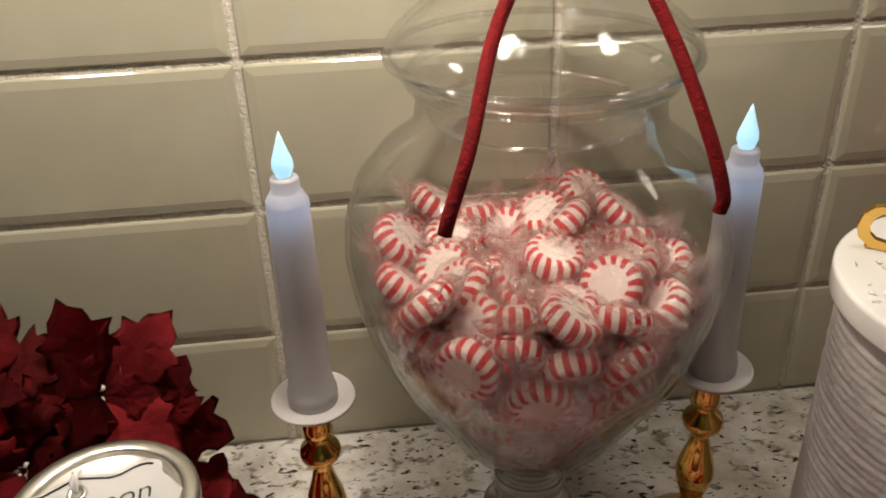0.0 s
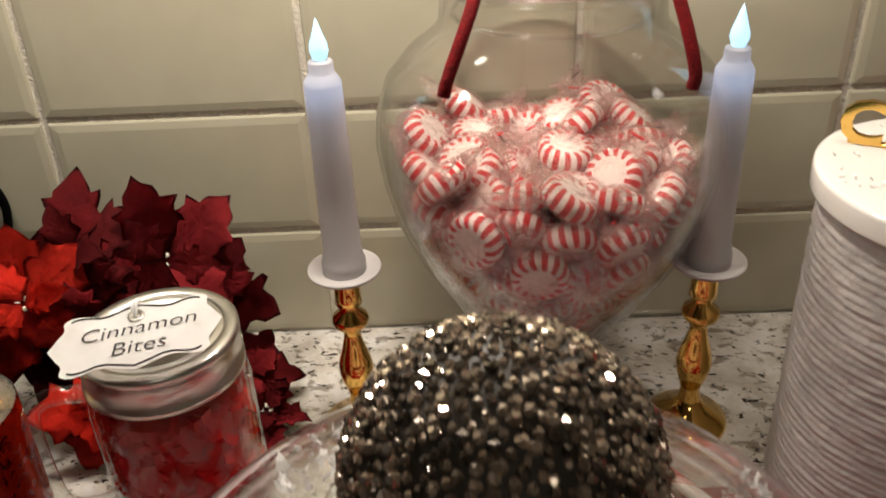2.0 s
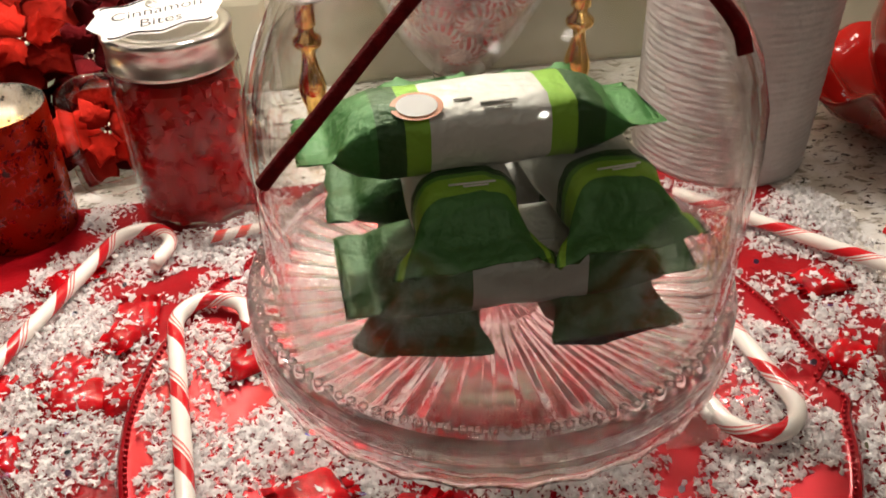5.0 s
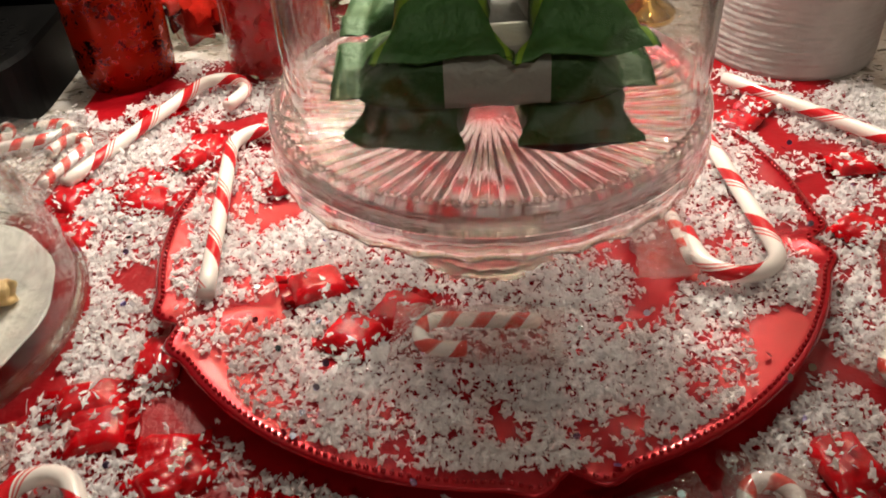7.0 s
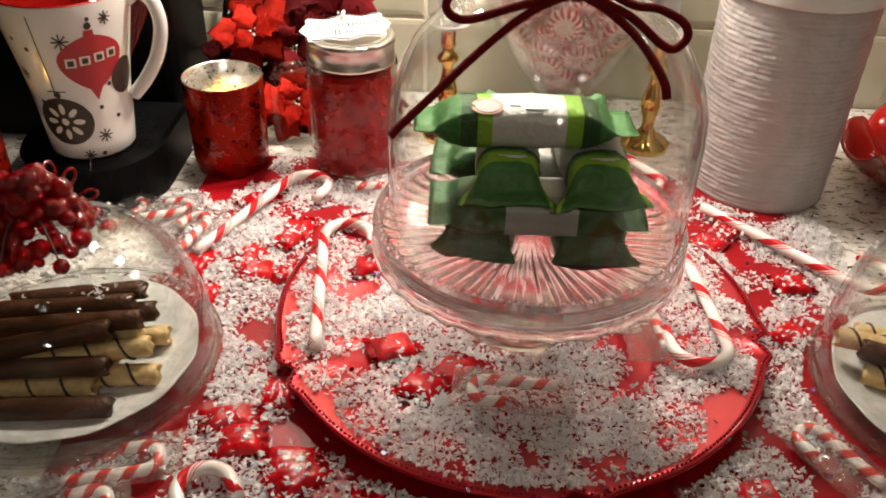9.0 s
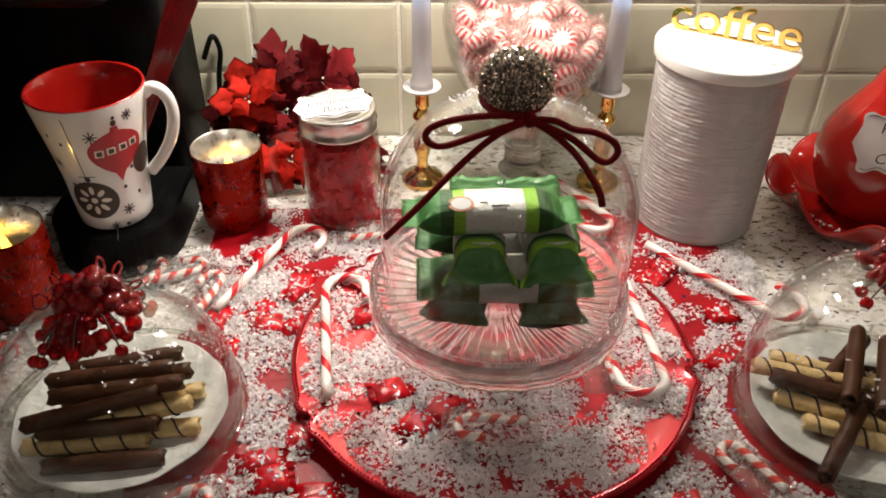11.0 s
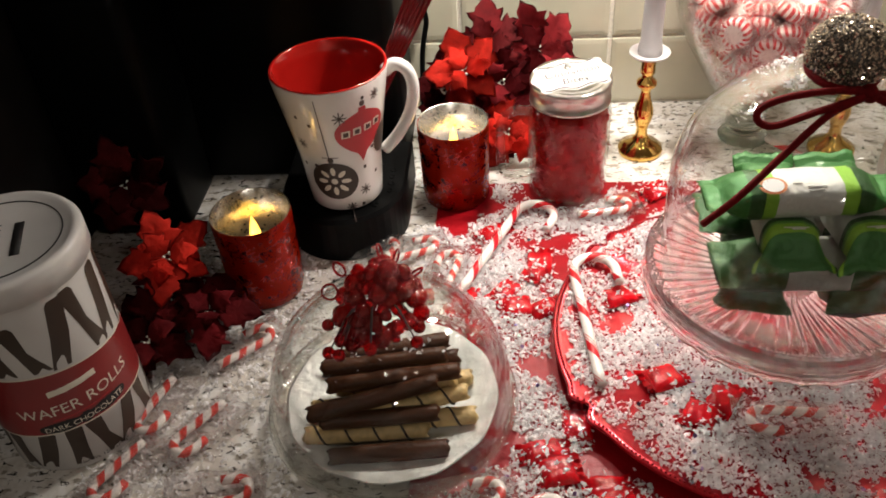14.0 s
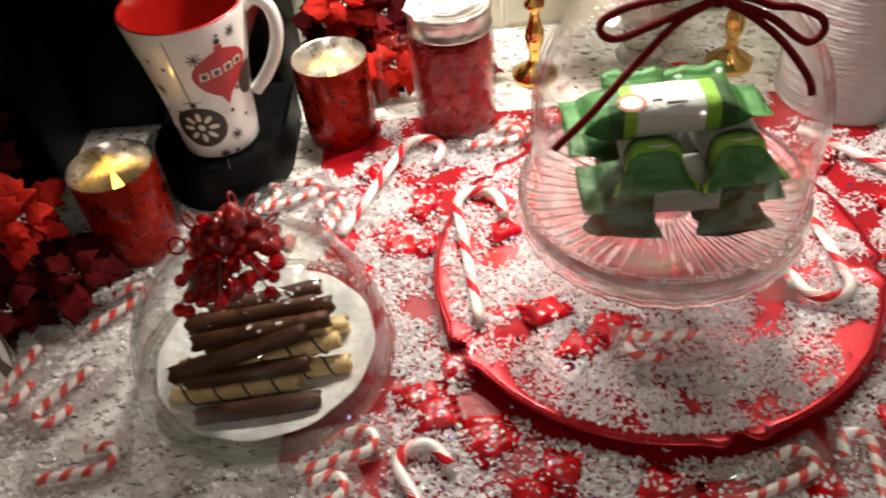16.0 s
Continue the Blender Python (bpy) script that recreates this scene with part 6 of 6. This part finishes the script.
def snow():
    sprinkle = []
    rng = random.Random(14)
    for x, y in SWEETS:
        r = math.hypot(x - TRAY[0], y - TRAY[1])
        z = 0.0022 if r > 0.152 else (0.0088 if r < 0.115 else 0.0155)
        for _ in range(rng.randrange(8, 40)):
            sprinkle.append((x + rng.gauss(0, 0.010), y + rng.gauss(0, 0.010), z + 0.0078))
    flakes("fake_snow", sprinkle, "loose white snow flakes lying on the red sweets", seed=9)
    rng = random.Random(77)
    clear = [(-0.0515, -0.163, 0.041), (-0.156, -0.172, 0.035), (0.2925, -0.164, 0.064), (-0.19, -0.431, 0.088), (0.347, -0.428, 0.090), (STAND[0], STAND[1], 0.039), (-0.42, -0.441, 0.051), (-0.311, -0.302, 0.033), (0.462, -0.165, 0.07), (-0.25, -0.21, 0.06)]
    spots, tray, side = [], [], []
    for _ in range(125000):
        x, y = rng.uniform(-0.20, 0.33), rng.uniform(-0.60, -0.15)
        if any((x - a) ** 2 + (y - b) ** 2 < r * r for a, b, r in clear):
            continue
        d = 1.25 * noise.noise(Vector((x * 22, y * 22, 3.1))) + 0.65 * noise.noise(Vector((x * 60, y * 60, 8.4)))
        rr = math.hypot(x - TRAY[0], y - TRAY[1])
        if rr < 0.149:
            if rng.random() < 0.60 + 1.5 * d:
                z = TRAY_TOP if rr < 0.11 else (0.0088 + (rr - 0.11) * 0.36 if rr < 0.124 else 0.0140 + (rr - 0.124) * 0.135)
                tray.append((x, y, z + 0.0006 + (0.0018 + 0.005 * max(0, d)) * rng.random() ** 1.5))
        elif rr > 0.158:
            inside = x > -0.173 and y < -0.16
            limit = (0.62 + 1.5 * d) if inside else 0.22 + 0.5 * d
            if y > -0.20:
                limit -= 0.25
            if rng.random() < limit:
                spots.append((x, y, (0.0026 if inside else 0.0005) + (0.0025 + 0.006 * max(0, d)) * rng.random() ** 1.5))
    for _ in range(11000):
        x, y = rng.uniform(-0.40, -0.165), rng.uniform(-0.58, -0.22)
        if any((x - a) ** 2 + (y - b) ** 2 < r * r for a, b, r in clear):
            continue
        d = noise.noise(Vector((x * 25, y * 25, 5.1)))
        if rng.random() < 0.62 + 0.6 * d:
            side.append((x, y, 0.0006 + 0.003 * rng.random() ** 2))
    flakes("fake_snow", spots, "white plastic snow flakes strewn over the red runner", small=0.88, seed=1)
    flakes("fake_snow", tray, "white plastic snow flakes strewn over the red charger", small=0.88, seed=2)
    flakes("fake_snow", side, "thin white plastic snow on the granite", seed=3)
    flakes("fake_snow", [(-0.182 + rng.gauss(0, 0.018), -0.418 + rng.gauss(0, 0.007), 0.0485 + rng.uniform(-0.001, 0.002)) for _ in range(26)], "a few white flakes on the chocolate wafer rolls", seed=7)
    flakes("fake_snow", [(0.2925 + r * math.cos(a), -0.164 + r * math.sin(a), 0.1810) for r, a in ((0.058 * math.sqrt(rng.random()), rng.uniform(0, 6.3)) for _ in range(150))], "a few white flakes on the lid of the canister", small=0.75, seed=8)
    flakes("fake_snow", [(0.462 + r * math.cos(a), -0.165 + r * math.sin(a), 0.0120 + (r - 0.062) * 0.9) for r, a in ((rng.uniform(0.060, 0.074), rng.uniform(2.6, 5.0)) for _ in range(70))], "a few white flakes on the red ruffled dish", small=0.8, seed=10)
    # flakes that settled on the glass domes
    for (x0, y0, z0), prof, n, name in (((*BELL, PLATE_TOP + 0.001), DOME, 900, "big cake dome"), ((0.347, -0.428, 0.010), [(0.075, 0.0724), (0.0715, 0.0804), (0.0600, 0.0985), (0.0450, 0.1119), (0.0280, 0.1199), (0.0120, 0.1233)], 260, "low glass cover"), ((-0.19, -0.431, 0.010), [(0.0600, 0.0735), (0.0450, 0.0835), (0.0280, 0.0895), (0.0120, 0.0920)], 70, "round glass cover")):
        top = []
        for _ in range(n):
            k = rng.randrange(max(0, len(prof) - (5 if n == 900 else 6)), len(prof) - 1)
            t, a = rng.random(), rng.uniform(-0.35, math.pi + 0.35) if n == 900 else rng.uniform(0, 2 * math.pi)
            r, z = prof[k][0] + (prof[k + 1][0] - prof[k][0]) * t, prof[k][1] + (prof[k + 1][1] - prof[k][1]) * t
            if noise.noise(Vector((x0 + r * math.cos(a), r * math.sin(a), 2)) * 45) > (0.04 if n == 900 else -0.12):
                top.append((x0 + r * math.cos(a), y0 + r * math.sin(a), z0 + z + 0.0008))
        flakes("fake_snow", top, "a few white snow flakes on the " + name, small=0.85 if n == 900 else 0.85, seed=5)


snow()


def glitter():
    """Small iridescent confetti discs among the snow."""
    rng = random.Random(31)
    verts, faces = [], []
    for _ in range(150):
        x, y = rng.uniform(-0.16, 0.30), rng.uniform(-0.57, -0.24)
        rr = math.hypot(x - TRAY[0], y - TRAY[1])
        if rr < 0.045:
            continue
        z = 0.0065 if rr > 0.16 else (0.0125 if rr < 0.115 else 0.0185)
        m = Matrix.Translation((x, y, z)) @ Euler((rng.gauss(0, 0.5), rng.gauss(0, 0.5), rng.uniform(0, 6))).to_matrix().to_4x4()
        k = len(verts)
        verts += [m @ Vector((0.0016 * math.cos(t), 0.0016 * math.sin(t), 0)) for t in (math.pi * i / 3 for i in range(6))]
        faces.append(tuple(range(k, k + 6)))
    me = bpy.data.meshes.new("glitter")
    me.from_pydata(verts, [], faces)
    me.materials.append(M_GLITTER)
    tagged(new("glitter", me), "tiny iridescent confetti discs in the snow", "glitter", kind="stuff")


M_GLITTER = mat("iridescent foil", (0.8, 0.8, 0.9), 0.12, 1.0)
_nt = M_GLITTER.node_tree
_g = _nt.nodes.new("ShaderNodeNewGeometry")
_nt.links.new(ramp(_nt, _g.outputs["Random Per Island"], [(0.0, (0.3, 0.3, 0.95)), (0.35, (0.75, 0.45, 0.95)), (0.7, (0.5, 0.85, 0.95)), (1.0, (0.95, 0.9, 0.85))]), _nt.nodes["Principled BSDF"].inputs["Base Color"])
glitter()


# ---- wall tiles ----
def tiles():
    me = None
    for row in range(7):
        for col in range(-4, 9):
            if me is None:
                bm = bmesh.new()
                w, h = (PITCH_X - JOINT) / 2, (PITCH_Z - JOINT) / 2
                loops = []
                for inset, y in ((0.0, 0.002), (0.0, -0.0012), (0.0009, -0.0019), (0.0046, -0.0025), (0.0052, -0.0026)):
                    loops.append([bm.verts.new((sx * (w - inset), y, sz * (h - inset))) for sx, sz in ((-1, -1), (1, -1), (1, 1), (-1, 1))])
                for p, q in zip(loops, loops[1:]):
                    for k in range(4):
                        bm.faces.new((p[k], p[(k + 1) % 4], q[(k + 1) % 4], q[k]))
                bm.faces.new(loops[-1])
                first = part("tile", bm, M_TILE, wall_north, smooth=False)
                first.data.name = "tile"
                me = first
                o = first
            else:
                o = new("tile", me.data)
                o.parent = wall_north
            o.matrix_basis = pose(PITCH_X * (col + 0.5), 0.0, -0.002 + PITCH_Z * (row + 0.5))


tiles()
